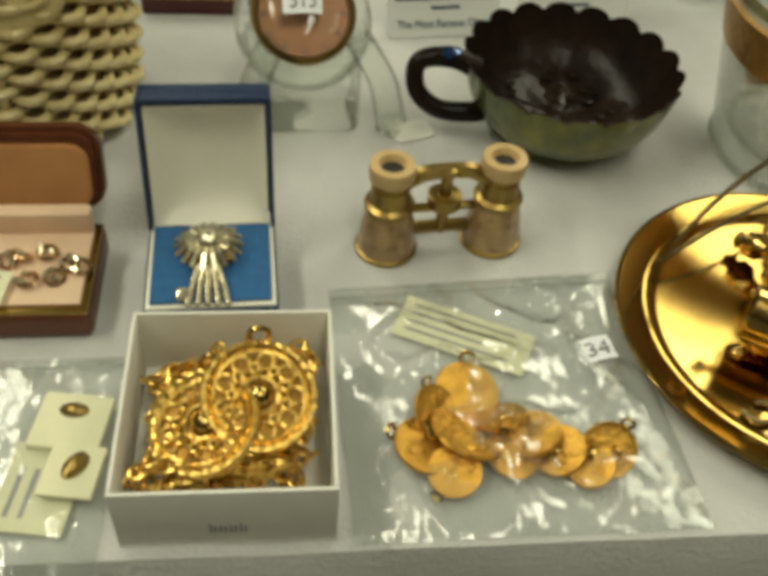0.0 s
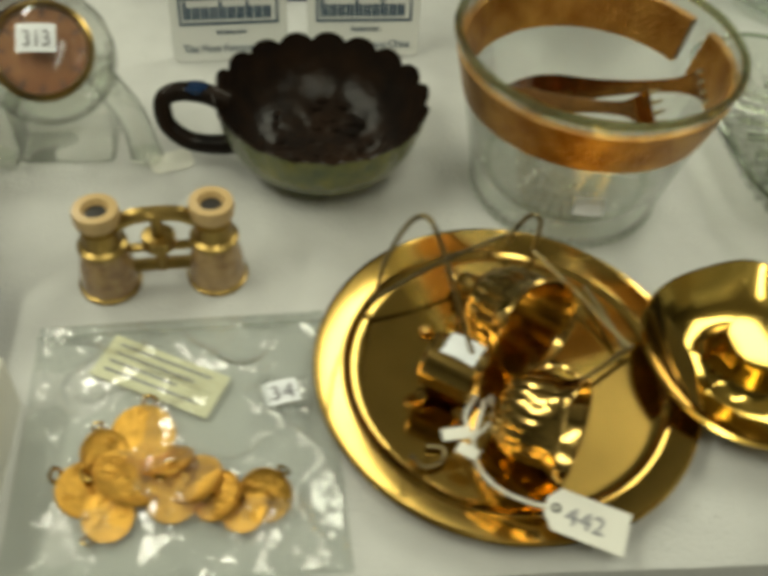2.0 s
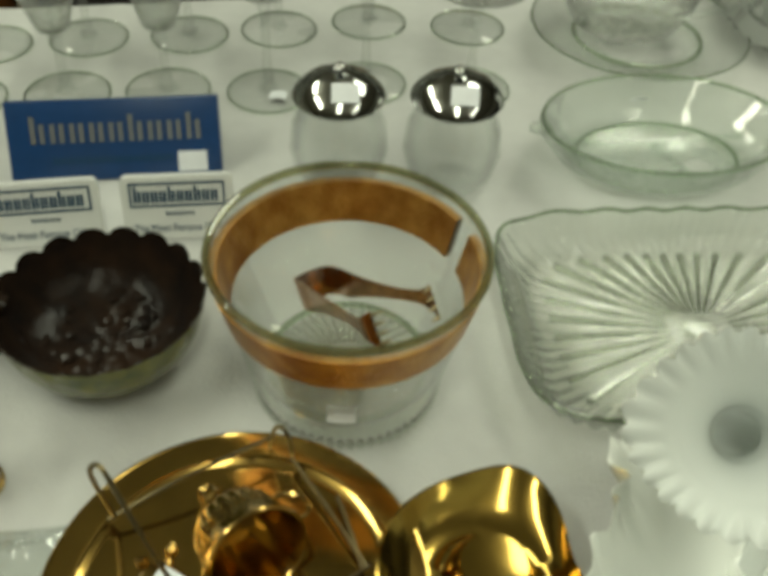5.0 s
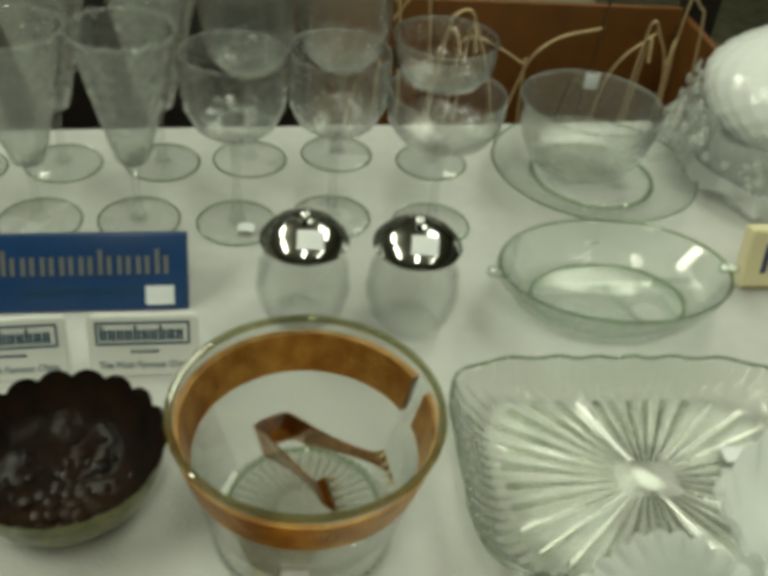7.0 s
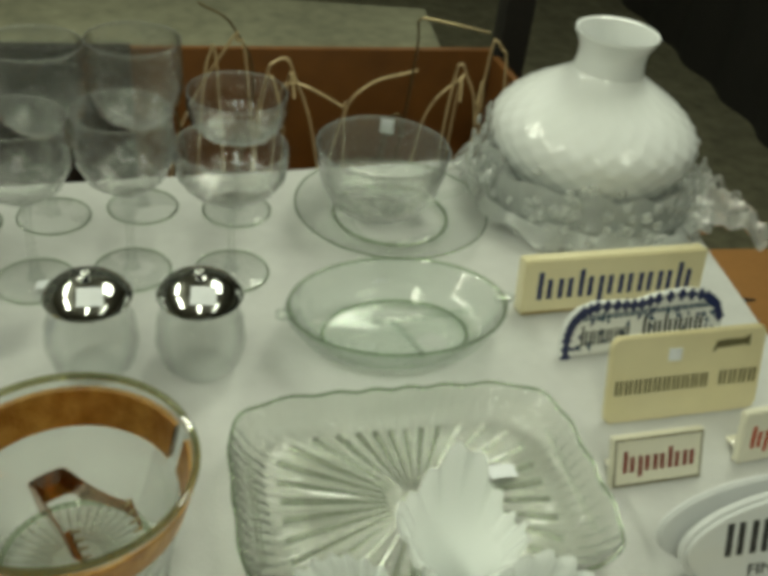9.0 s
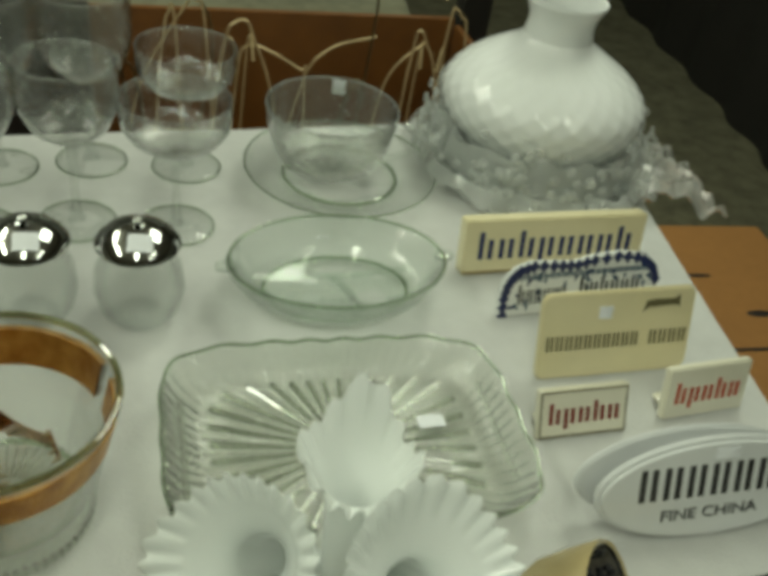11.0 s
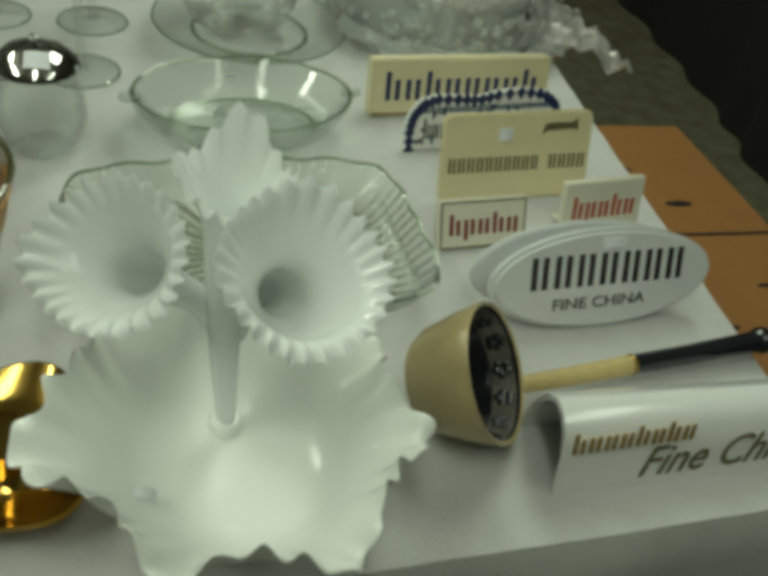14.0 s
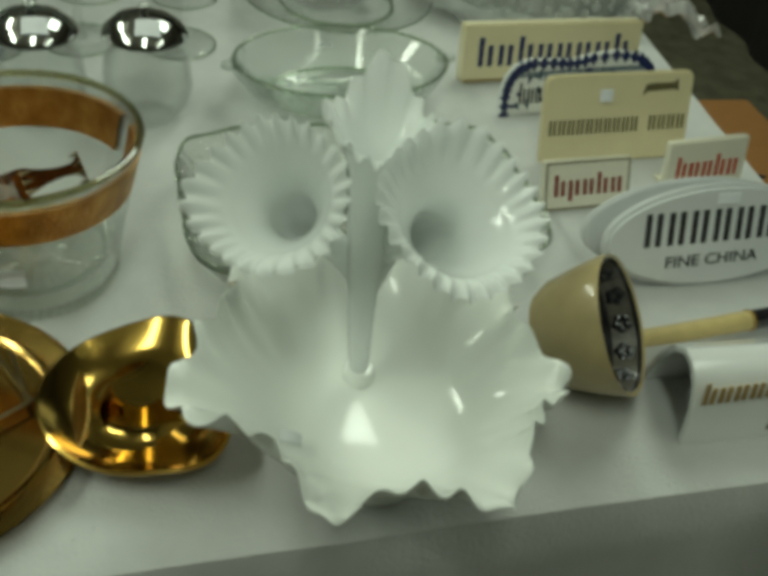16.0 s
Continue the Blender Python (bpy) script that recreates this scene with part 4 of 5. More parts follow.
part("handle", sweep(smooth_path(((-0.055, 0.004, 0.041), (-0.067, 0.006, 0.046), (-0.082, 0.006, 0.048), (-0.091, 0.004, 0.044), (-0.090, 0.0, 0.030), (-0.078, -0.004, 0.020), (-0.060, -0.006, 0.018), (-0.048, -0.004, 0.018)), 6), lambda u: 0.0066 - 0.0012 * math.sin(u * math.pi), 12), CARNIVAL, nd, "curled dark glass handle")
part("thumb_rest", lathe(((0.0004, 0), (0.006, 0.0015), (0.0055, 0.0045), (0.0004, 0.0065)), 14, m=pose(-0.073, 0.006, 0.0475) @ Matrix.Diagonal((1.5, 0.9, 1, 1))), IRID, nd, "blue lustred thumb rest")

# ---------- gold plate with small brass things ----------
gp = thing("gold_plate", "round gold-coloured metal plate with a raised rim", "plate", pose(0.3265, 0.3545, 0))
part("plate", lathe(((0.060, 0.0), (0.064, 0.0005), (0.078, 0.0038), (0.0815, 0.0066), (0.0945, 0.0098), (0.0957, 0.0108), (0.0945, 0.0118), (0.0830, 0.0093), (0.0808, 0.0086), (0.0785, 0.0066), (0.074, 0.0060), (0.03, 0.0058), (0.0004, 0.0058)), 120), PLATE_GOLD, gp)
part("rim_bead", ring_mesh(0.0952, 0.0013, 110, 7, m=pose(0, 0, 0.0110)), PLATE_GOLD, gp)
part("inner_ridge", ring_mesh(0.0815, 0.0009, 100, 6, m=pose(0, 0, 0.0088)), PLATE_GOLD, gp)
GP = gp.matrix_world


def fluted_cup(pos, aim, size, stem, label):
    """A small pleated brass cup lying on its side, its mouth at pos, looking along aim."""
    fc = thing("brass_cup", label, "cup", Matrix.Translation(pos) @ Vector(aim).to_track_quat("Z", "Y").to_matrix().to_4x4() @ Matrix.Scale(size, 4), "fluted brass cups")
    pleat = lambda k, a, r, z: (r * (1 + 0.045 * max(0.0, min(1.0, (-z - 0.004) / 0.01)) * abs(math.cos(a * 9)) ** 0.6), z)
    part("bowl", lathe(((0.0236, -0.001), (0.0230, -0.004), (0.0208, -0.0075), (0.0206, -0.014), (0.0196, -0.023), (0.0160, -0.031), (0.0100, -0.0355), (0.0060, -0.037)), 108, mod=pleat, cap1=True, cap0=False), GOLD, fc, "pleated outside")
    part("inside", lathe(((0.0226, -0.0005), (0.0200, -0.007), (0.0185, -0.018), (0.0130, -0.028), (0.0004, -0.031)), 56, cap0=False), GOLD, fc, "smooth inside")
    part("rolled_rim", ring_mesh(0.0232, 0.0011, 64, 8, m=pose(0, 0, -0.0006)), GOLD, fc)
    if stem:
        part("knob", lathe(((0.0050, -0.0365), (0.0036, -0.041), (0.0066, -0.0455), (0.0060, -0.051), (0.0030, -0.053), (0.0044, -0.056), (0.0004, -0.059)), 22), GOLD, fc)
    part("handle", sweep(smooth_path(((0.0215, 0, -0.008), (0.031, 0, -0.010), (0.033, 0, -0.020), (0.026, 0, -0.028), (0.0185, 0, -0.027)), 5), 0.0014, 8), GOLD, fc)
    return fc


fluted_cup((0.3380, 0.3620, 0.0320), (0.58, -0.76, 0.30), 1.10, True, "small pleated brass cup with a knob foot")
fluted_cup((0.3500, 0.3060, 0.0300), (0.84, -0.42, 0.20), 1.02, False, "small pleated brass cup tipped on its side")
bb = thing("brass_box", "tiny brass barrel-shaped box with ball feet", "box", pose(0.298, 0.3395, 0.0222, 0, 0, -28))
part("drum", lathe(((0.012, -0.014), (0.0138, -0.012), (0.0138, 0.012), (0.012, 0.014)), 30, m=pose(0, 0, 0.004, 0, 90)), GOLD, bb)
for sx, sy in ((-1, -1), (1, -1), (-1, 1), (1, 1)):
    part("ball_foot", lathe(((0.0004, -0.004), (0.0032, -0.002), (0.0036, 0.001), (0.0004, 0.004)), 12, m=pose(0.010 * sx, 0.011 * sy, -0.0118)), GOLD, bb)
part("finial", lathe(((0.0028, -0.004), (0.0018, 0), (0.0038, 0.004), (0.0006, 0.008)), 14, m=pose(-0.016, 0.006, 0.010, 0, -70)), GOLD, bb)
part("finial", lathe(((0.0028, -0.004), (0.0018, 0), (0.0038, 0.004), (0.0006, 0.008)), 14, m=pose(-0.010, 0.015, 0.010, -50, -30)), GOLD, bb)
sticker(bb, pose(0.0015, 0.001, 0.0182), 0.017, 0.014)
es = thing("wire_easel", "folded dark brass wire easel lying on the plate", "plate stand", pose(0, 0, 0))
WIRE = (((0.2585, 0.3895, 0.014), (0.2620, 0.3750, 0.060), (0.2690, 0.3600, 0.098), (0.2760, 0.3560, 0.107), (0.2830, 0.3500, 0.098), (0.2960, 0.3420, 0.062), (0.3080, 0.3360, 0.030)),
        ((0.3320, 0.4400, 0.013), (0.3345, 0.4360, 0.030), (0.3390, 0.4310, 0.043), (0.3440, 0.4290, 0.040), (0.3450, 0.4330, 0.020), (0.3450, 0.4350, 0.0135)),
        ((0.2560, 0.3870, 0.0155), (0.2900, 0.4080, 0.024), (0.3330, 0.4360, 0.026)),
        ((0.3450, 0.4310, 0.016), (0.3690, 0.4000, 0.014), (0.3900, 0.3690, 0.013)),
        ((0.3720, 0.4110, 0.012), (0.3830, 0.3830, 0.012), (0.3870, 0.3700, 0.012)), ((0.3920, 0.3720, 0.012), (0.3600, 0.3450, 0.013), (0.3560, 0.3420, 0.013)),
        ((0.2790, 0.3020, 0.0075), (0.2850, 0.2960, 0.0085), (0.2930, 0.2990, 0.0085), (0.2940, 0.3060, 0.0085), (0.2860, 0.3070, 0.0080)))
for p in WIRE:
    part("wire", sweep(smooth_path(p, 6), 0.0012, 7), DARK_BRASS, es)
tg = thing("string_tag", "white card price tag tied on white string", "tag", pose(0, 0, 0))
TM = pose(0.3545, 0.2705, 0.0150, 2, 4, -18)
part("card", slab([(-0.018, -0.004), (-0.013, -0.0105), (0.019, -0.0105), (0.019, 0.0105), (-0.013, 0.0105), (-0.018, 0.004)][::-1], 0.0006, 0, m=TM @ pose(0, 0, 0, -90)), CARD, tg)
words("number", "442", 0.012, INK, tg, TM @ pose(-0.009, -0.005, 0.0004, -90))
part("eyelet", ring_mesh(0.0017, 0.0006, 14, 5, m=TM @ pose(-0.0135, 0.0, 0.0004)), BLACK, tg)
KNOT = (0.3065, 0.3065, 0.0170)
for q in (((0.3080, 0.3270, 0.022), (0.3030, 0.3170, 0.020), KNOT), ((0.3120, 0.3260, 0.021), (0.3095, 0.3160, 0.020), KNOT), ((0.3150, 0.3290, 0.020), (0.3160, 0.3180, 0.018), KNOT),
          (KNOT, (0.3090, 0.2960, 0.012), (0.3170, 0.2840, 0.014), (0.3300, 0.2770, 0.0155), (0.3415, 0.2745, 0.0160))):
    part("string", sweep(smooth_path(q, 6), 0.0010, 6), CARD, tg)
for m2, w in ((pose(0.2985, 0.3080, 0.018, 8, 0, 12), 0.013), (pose(0.3040, 0.3000, 0.0165, 4, 0, -28), 0.010)):
    part("string_end", box(-w / 2, w / 2, -0.003, 0.003, 0, 0.0012, 0.0004, m=m2), CARD, tg)

# ---------- gold leaf-shaped ashtray ----------
la = thing("gold_dish", "free-form gold lustre dish with a raised centre cup", "dish", pose(0.4520, 0.3670, 0, 0, 0, 0))


def bump_at(a, mid, wide):
    d = (a - radians(mid) + math.pi) % math.tau - math.pi
    return math.exp(-((d / wide) ** 2))


def leaf(k, a, r, z):
    if r < 0.026:
        return r, z
    lob = -0.04 + 0.12 * bump_at(a, 74, 0.36) + 0.13 * bump_at(a, -54, 0.36) - 0.24 * bump_at(a, 14, 0.6)
    s = (r - 0.026) / 0.034
    return r * (1 + lob * s), z + 0.0016 * s * math.cos(3 * a + 2.6)


part("dish", lathe(((0.020, 0.0), (0.030, 0.0005), (0.046, 0.006), (0.056, 0.0135), (0.0600, 0.0180), (0.0605, 0.0200), (0.0585, 0.0208), (0.0555, 0.0185), (0.0460, 0.0115), (0.0340, 0.0068), (0.0250, 0.0075), (0.0200, 0.0120), (0.0172, 0.0220), (0.0176, 0.0265), (0.0165, 0.0285), (0.0100, 0.0292), (0.0004, 0.0295)), 120, mod=leaf), LUSTRE, la)

# ---------- gold banded glass bowl ----------
gb = thing("ice_bucket", "clear glass ice bucket with a wide gold band", "ice bucket", pose(0.3705, 0.5065, 0))


def bowl_r(z):
    return 0.0555 + 0.0225 * (z / 0.105) ** 1.15


ZB = (0.004, 0.012, 0.025, 0.045, 0.065, 0.085, 0.098, 0.104)
outer = [(0.046, 0.0), (0.0535, 0.001)] + [(bowl_r(z), z) for z in ZB]
inner = [(bowl_r(0.105) - 0.0012, 0.1060)] + [(bowl_r(z) - 0.0032, z) for z in ZB[::-1] if z > 0.02] + [(0.0525, 0.0175), (0.046, 0.0150), (0.02, 0.0140), (0.0004, 0.0138)]
part("glass", lathe(outer + inner, 96), clear("bowl_glass", (0.972, 0.985, 0.968), refr=0.12, haze=0.10, gloss=1.2), gb)
part("rim", ring_mesh(bowl_r(0.105) - 0.0014, 0.0024, 110, 8, m=pose(0, 0, 0.1050)), clear("bucket_rim_glass", (0.70, 0.70, 0.52), refr=0.35, rough=0.04, gloss=1.5), gb, "thick rounded olive-tinted rim")
# the band has one gap, as worn
for a0, a1 in ((0.58, 0.38 + math.tau),):
    bm = bmesh.new()
    n = 110
    rings = []
    for z, o in ((0.0705, 0.0006), (0.0960, 0.0006), (0.0960, -0.0040), (0.0705, -0.0040), (0.0705, 0.0006)):
        rings.append([Vector(((bowl_r(z) + o) * math.cos(a0 + (a1 - a0) * i / n), (bowl_r(z) + o) * math.sin(a0 + (a1 - a0) * i / n), z)) for i in range(n + 1)])
    skin(bm, rings, False)
    part("gold_band", bm, BAND_GOLD, gb, "rubbed etched gold band")
bm = bmesh.new()
for k in range(60):
    a = math.tau * k / 60
    bmesh.ops.create_uvsphere(bm, u_segments=6, v_segments=4, radius=0.0024, matrix=pose(0.0555 * math.cos(a), 0.0555 * math.sin(a), 0.0045) @ Matrix.Diagonal((1, 1, 1.8, 1)))
part("beaded_foot", bm, PRESSED, gb)
sticker(gb, pose(0.001, -0.0625, 0.040, 78), 0.016, 0.010)
part("floor_ring", ring_mesh(0.0475, 0.0020, 90, 7, m=pose(0, 0, 0.0155)), EDGE, gb, "thick edge of the glass floor")
for k in range(40):
    a = math.tau * k / 40
    part("floor_rib", sweep(((0.016 * math.cos(a), 0.016 * math.sin(a), 0.0145), (0.044 * math.cos(a), 0.044 * math.sin(a), 0.0150)), 0.0011, 5), PRESSED, gb)
# spring tongs with clawed ends, leaning on the wall of the bucket
tn = thing("ice_tongs", "copper-coloured spring ice tongs leaning in the bucket", "tongs", pose(0, 0, 0))
BEND, CLAW = Vector((0.3440, 0.5580, 0.0270)), Vector((0.4020, 0.4560, 0.1060))
AX = (CLAW - BEND).normalized()
SIDE = Vector((0.69, 0.72, -0.08))
SIDE = (SIDE - AX * SIDE.dot(AX)).normalized()
FACE = AX.cross(SIDE)
LEN = (CLAW - BEND).length


def strap(points, half, t=0.0007):
    """A flat metal strap standing along points (along, across), half its width either way."""
    bm = bmesh.new()
    path = smooth_path([(u, v, 0) for u, v in points], 6)
    rings = []
    for k, p in enumerate(path):
        d = (path[min(k + 1, len(path) - 1)] - path[max(k - 1, 0)]).normalized()
        nrm = Vector((-d.y, d.x, 0))
        w = half(k / (len(path) - 1)) if callable(half) else half
        ring = []
        for sn, sw in ((t, -w), (t, w), (-t, w), (-t, -w)):
            q = p + nrm * sn
            ring.append(BEND + AX * q.x + SIDE * q.y + FACE * sw)
        rings.append(ring)
    return skin(bm, rings, True, True, True) and bm


part("spring_bend", strap(((0.030, 0.0118), (0.012, 0.0122), (0.003, 0.0090), (0.0, 0.0), (0.003, -0.0090), (0.012, -0.0122), (0.030, -0.0118)), 0.0095), TONG_COPPER, tn, "broad polished copper bend")
for sg in (1, -1):
    arm = part("arm", strap(((0.0302, 0.0118 * sg), (0.060, 0.0135 * sg), (0.095, 0.0160 * sg), (LEN - 0.020, 0.0185 * sg)), lambda u: 0.0095 - 0.0062 * math.sin(u * math.pi * 0.62)), TONG_COPPER, tn)
    part("claw_plate", strap(((LEN - 0.0198, 0.0185 * sg), (LEN - 0.008, 0.0195 * sg), (LEN, 0.0170 * sg)), lambda u: 0.0036 + 0.0062 * u), TONG_COPPER, arm)
    for off in (-0.0078, -0.0026, 0.0026, 0.0078):
        b0 = BEND + AX * LEN + SIDE * 0.0170 * sg + FACE * off
        part("claw_tooth", sweep((b0, b0 + AX * 0.0018 - SIDE * 0.002 * sg, b0 + AX * 0.0026 - SIDE * 0.005 * sg), lambda u: 0.0013 - 0.0008 * u, 6), DARK_BRASS, arm)

# ---------- pressed glass tray ----------
ty = thing("glass_tray", "rectangular pressed glass tray with radiating ribs", "tray", pose(0.6000, 0.5600, 0, 0, 0, 6.5))
TW, TD = 0.134, 0.096


def tray_xy(a, s):
    """A rounded rectangle with a wavy edge, s from centre to rim."""
    c, d = math.cos(a), math.sin(a)
    p = 5.0
    k = (abs(c / TW) ** p + abs(d / TD) ** p) ** (-1 / p)
    return c * k * s, d * k * s


bm = bmesh.new()
n = 480
rings = []
for s, z, wob in ((0.02, 0.0, 0), (0.55, 0.0, 0), (0.80, 0.0015, 0), (0.90, 0.010, 0.3), (0.975, 0.024, 1), (1.0, 0.0285, 1), (0.995, 0.0305, 1), (0.965, 0.0285, 1), (0.875, 0.0125, 0.3), (0.78, 0.0055, 0), (0.55, 0.0040, 0), (0.20, 0.0040, 0), (0.02, 0.0040, 0)):
    ring = []
    for i in range(n):
        a = math.tau * i / n
        x, y = tray_xy(a, s)
        per = a * 22
        rib = (0.0012 * math.cos(a * 44) if s < 0.8 else 0.0022 * math.cos(a * 80 + s * 30)) if (0.15 < s < 0.97 and z > 0.003) else 0
        ring.append(Vector((x * (1 + 0.004 * wob * math.cos(per)), y * (1 + 0.006 * wob * math.cos(per)), z + rib + 0.0008 * wob * math.cos(per))))
    rings.append(ring)
skin(bm, rings, True, True, True)
part("tray", bm, PRESSED, ty)
bm = bmesh.new()
rings = []
for i in range(240):
    a = math.tau * i / 240
    x, y = tray_xy(a, 0.992)
    w = math.cos(a * 22)
    c0 = Vector((x * (1 + 0.004 * w), y * (1 + 0.006 * w), 0.0300 + 0.0008 * w))
    out = Vector((x, y, 0)).normalized()
    rings.append([c0 + out * 0.0016 * math.cos(b) + Vector((0, 0, 0.0016 * math.sin(b))) for b in (math.tau * j / 6 for j in range(6))])
skin(bm, rings + [rings[0]], True)
bmesh.ops.remove_doubles(bm, verts=bm.verts, dist=1e-6)
part("rim", bm, EDGE, ty, "thick wavy olive-tinted rim")
for k in range(36):
    a = math.tau * k / 36 + 0.06
    x0, y0 = tray_xy(a, 0.16)
    x1, y1 = tray_xy(a, 0.74)
    part("rib", sweep(((x0, y0, 0.0052), ((x0 + x1) / 2, (y0 + y1) / 2, 0.0056), (x1, y1, 0.0068)), lambda u: 0.0009 + 0.0017 * u, 6), RIB_GLASS, ty)
part("star", lathe(((0.012, 0.0048), (0.009, 0.0066), (0.0004, 0.0072)), 32, mod=lambda k, a, r, z: (r * (1 + 0.25 * math.cos(a * 16)), z)), PRESSED, ty)
for sx, sy, rz in ((-0.118, 0.0, 90), (0.118, 0.0, 90)):
    part("side_ridge", sweep(((-0.05 if rz else -0.09, 0, 0), (0.05 if rz else 0.09, 0, 0)), 0.0022, 6, bm=None), PRESSED, ty).matrix_basis = pose(sx, sy, 0.016, 0, 0, rz)
sticker(ty, pose(0.072, 0.018, 0.0085), 0.022, 0.014)

# ---------- small porcelain name signs ----------
def name_sign(x, y, rz):
    sg = thing("porcelain_sign", "small white porcelain dealer sign with blue lettering", "sign", pose(x, y, 0, -16, 0, rz), "small blue and white signs")
    part("plate", slab(rounded(0.078, 0.049, 0.005, 4), 0.006, 0.0012), WHITE_SIGN, sg)
    part("rear_foot", box(0.008, 0.070, 0.0065, 0.030, 0.004, 0.007, 0.001, m=pose(0, 0, 0, 16)), WHITE_SIGN, sg)
    bm = bmesh.new()
    for q in ((0.006, 0.072, 0.0425, 0.0440), (0.006, 0.072, 0.0260, 0.0275), (0.006, 0.0075, 0.0260, 0.0440), (0.0705, 0.072, 0.0260, 0.0440)):
        box(q[0], q[1], -0.0005, 0.0004, q[2], q[3], 0, bm=bm)
    part("printed_frame", bm, TEAL, sg)
    part("printed_mark", bars(10, 0.0085, 0.0675, 0.0295, 0.0115, 0.0020, (4, 7)), TEAL, sg, "blue printed mark")
    part("printed_line", bars(9, 0.030, 0.050, 0.0195, 0.0030, 0.0006), TEAL, sg)
    words("small_print", "The Most Famous China", 0.0075, TEAL, sg, pose(0.007, -0.0002, 0.0075), 0.064)
    return sg


name_sign(0.1155, 0.6025, 12)
name_sign(0.2050, 0.6205, 9)
bs = thing("blue_sign", "royal blue painted block sign with a dull carved mark", "sign", pose(0.1040, 0.6790, 0, -28, 0, 9.5))
part("block", box(0, 0.158, 0, 0.016, 0.001, 0.062, 0.0015), BLUE_SIGN, bs)
part("back_foot", box(0.01, 0.148, 0.016, 0.040, 0.004, 0.010, 0.001, m=pose(0, 0, 0, 28)), BLUE_SIGN, bs)
part("carved_mark", bars(9, 0.016, 0.146, 0.030, 0.020, 0.0024, (5, 8)), STEEL, bs, "dull grey carved mark")
part("carved_line", bars(18, 0.032, 0.122, 0.014, 0.0065, 0.0010), TEAL, bs)
sticker(bs, pose(0.136, -0.0006, 0.013, 90), 0.022, 0.015)

# ---------- jars with silver lids ----------
def lid_jar(x, y, rz):
    jr = thing("condiment_jar", "round clear glass jar with a slotted silver lid", "jar", pose(x, y, 0, 0, 0, rz), "silver-lidded jars")
    part("glass", lathe(wall(((0.0150, 0), (0.0240, 0.001), (0.0330, 0.013), (0.0375, 0.031), (0.0355, 0.051), (0.0290, 0.066), (0.0275, 0.074)), 0.0022), 48), GLASS, jr)
    lid = part("lid", lathe(((0.0285, 0.074), (0.0335, 0.0745), (0.0345, 0.076), (0.0325, 0.080), (0.024, 0.0875), (0.012, 0.092), (0.0055, 0.093)), 56, mod=lambda k, a, r, z: (r * (0.86 if abs(a - 2.2) < 0.09 and k in (1, 2, 3) else 1), z)), SILVER, jr, "mirror-bright silver lid")
    part("knob", lathe(((0.0055, 0.093), (0.0024, 0.0940), (0.0024, 0.0955), (0.0042, 0.0968), (0.0046, 0.0985), (0.0030, 0.1002), (0.0004, 0.1008)), 24), SILVER, lid)
    sticker(jr, pose(0.003, -0.0215, 0.0895, 32, 0, -4), 0.020, 0.0155)
    return jr


lid_jar(0.3500, 0.7100, 8)
lid_jar(0.4360, 0.7150, 3)

# ---------- oval divided dish ----------
GREEN_GLASS = clear("greenish_glass", (0.966, 0.992, 0.970), refr=0.16, rough=0.025, haze=0.03, gloss=1.1)
od = thing("oval_dish", "oval clear glass relish dish with dividers", "dish", pose(0.6060, 0.7570, 0, 0, 0, 9))
OV = Matrix.Diagonal((1.03, 0.74, 1, 1))
part("dish", lathe(((0.055, 0.0), (0.066, 0.001), (0.084, 0.013), (0.094, 0.030), (0.096, 0.038), (0.0945, 0.0395), (0.091, 0.037), (0.080, 0.015), (0.064, 0.0045), (0.0004, 0.004)), 96, mod=lambda k, a, r, z: (r * (1 + (0.03 * abs(math.cos(a)) ** 14 if z > 0.02 else 0)), z), m=OV), GREEN_GLASS, od)
part("rim", lathe([(0.0955 + 0.0016 * math.cos(b), 0.0390 + 0.0016 * math.sin(b)) for b in (math.tau * k / 8 for k in range(8))], 96, m=OV, loop=True), EDGE, od)
part("floor_ring", lathe([(0.0650 + 0.0017 * math.cos(b), 0.0055 + 0.0017 * math.sin(b)) for b in (math.tau * k / 8 for k in range(8))], 96, m=OV, loop=True), EDGE, od)
part("divider", sweep(smooth_path(((0.012, -0.046, 0.016), (0.010, -0.02, 0.010), (0.006, 0.0, 0.008), (0.0, 0.012, 0.008)), 5), 0.0028, 8), GREEN_GLASS, od)
part("divider", sweep(smooth_path(((-0.076, 0.010, 0.016), (-0.04, 0.014, 0.010), (0.0, 0.013, 0.009), (0.04, 0.014, 0.010), (0.076, 0.010, 0.016)), 5), 0.0028, 8), GREEN_GLASS, od)
for sx in (-1, 1):
    part("handle_tab", lathe(((0.0004, 0), (0.009, 0.001), (0.0085, 0.005), (0.0004, 0.006)), 20, m=pose(0.101 * sx, 0, 0.0335) @ Matrix.Diagonal((1.1, 0.8, 1, 1))), GREEN_GLASS, od)
sticker(od, pose(-0.004, 0.047, 0.030, -35), 0.012, 0.009)

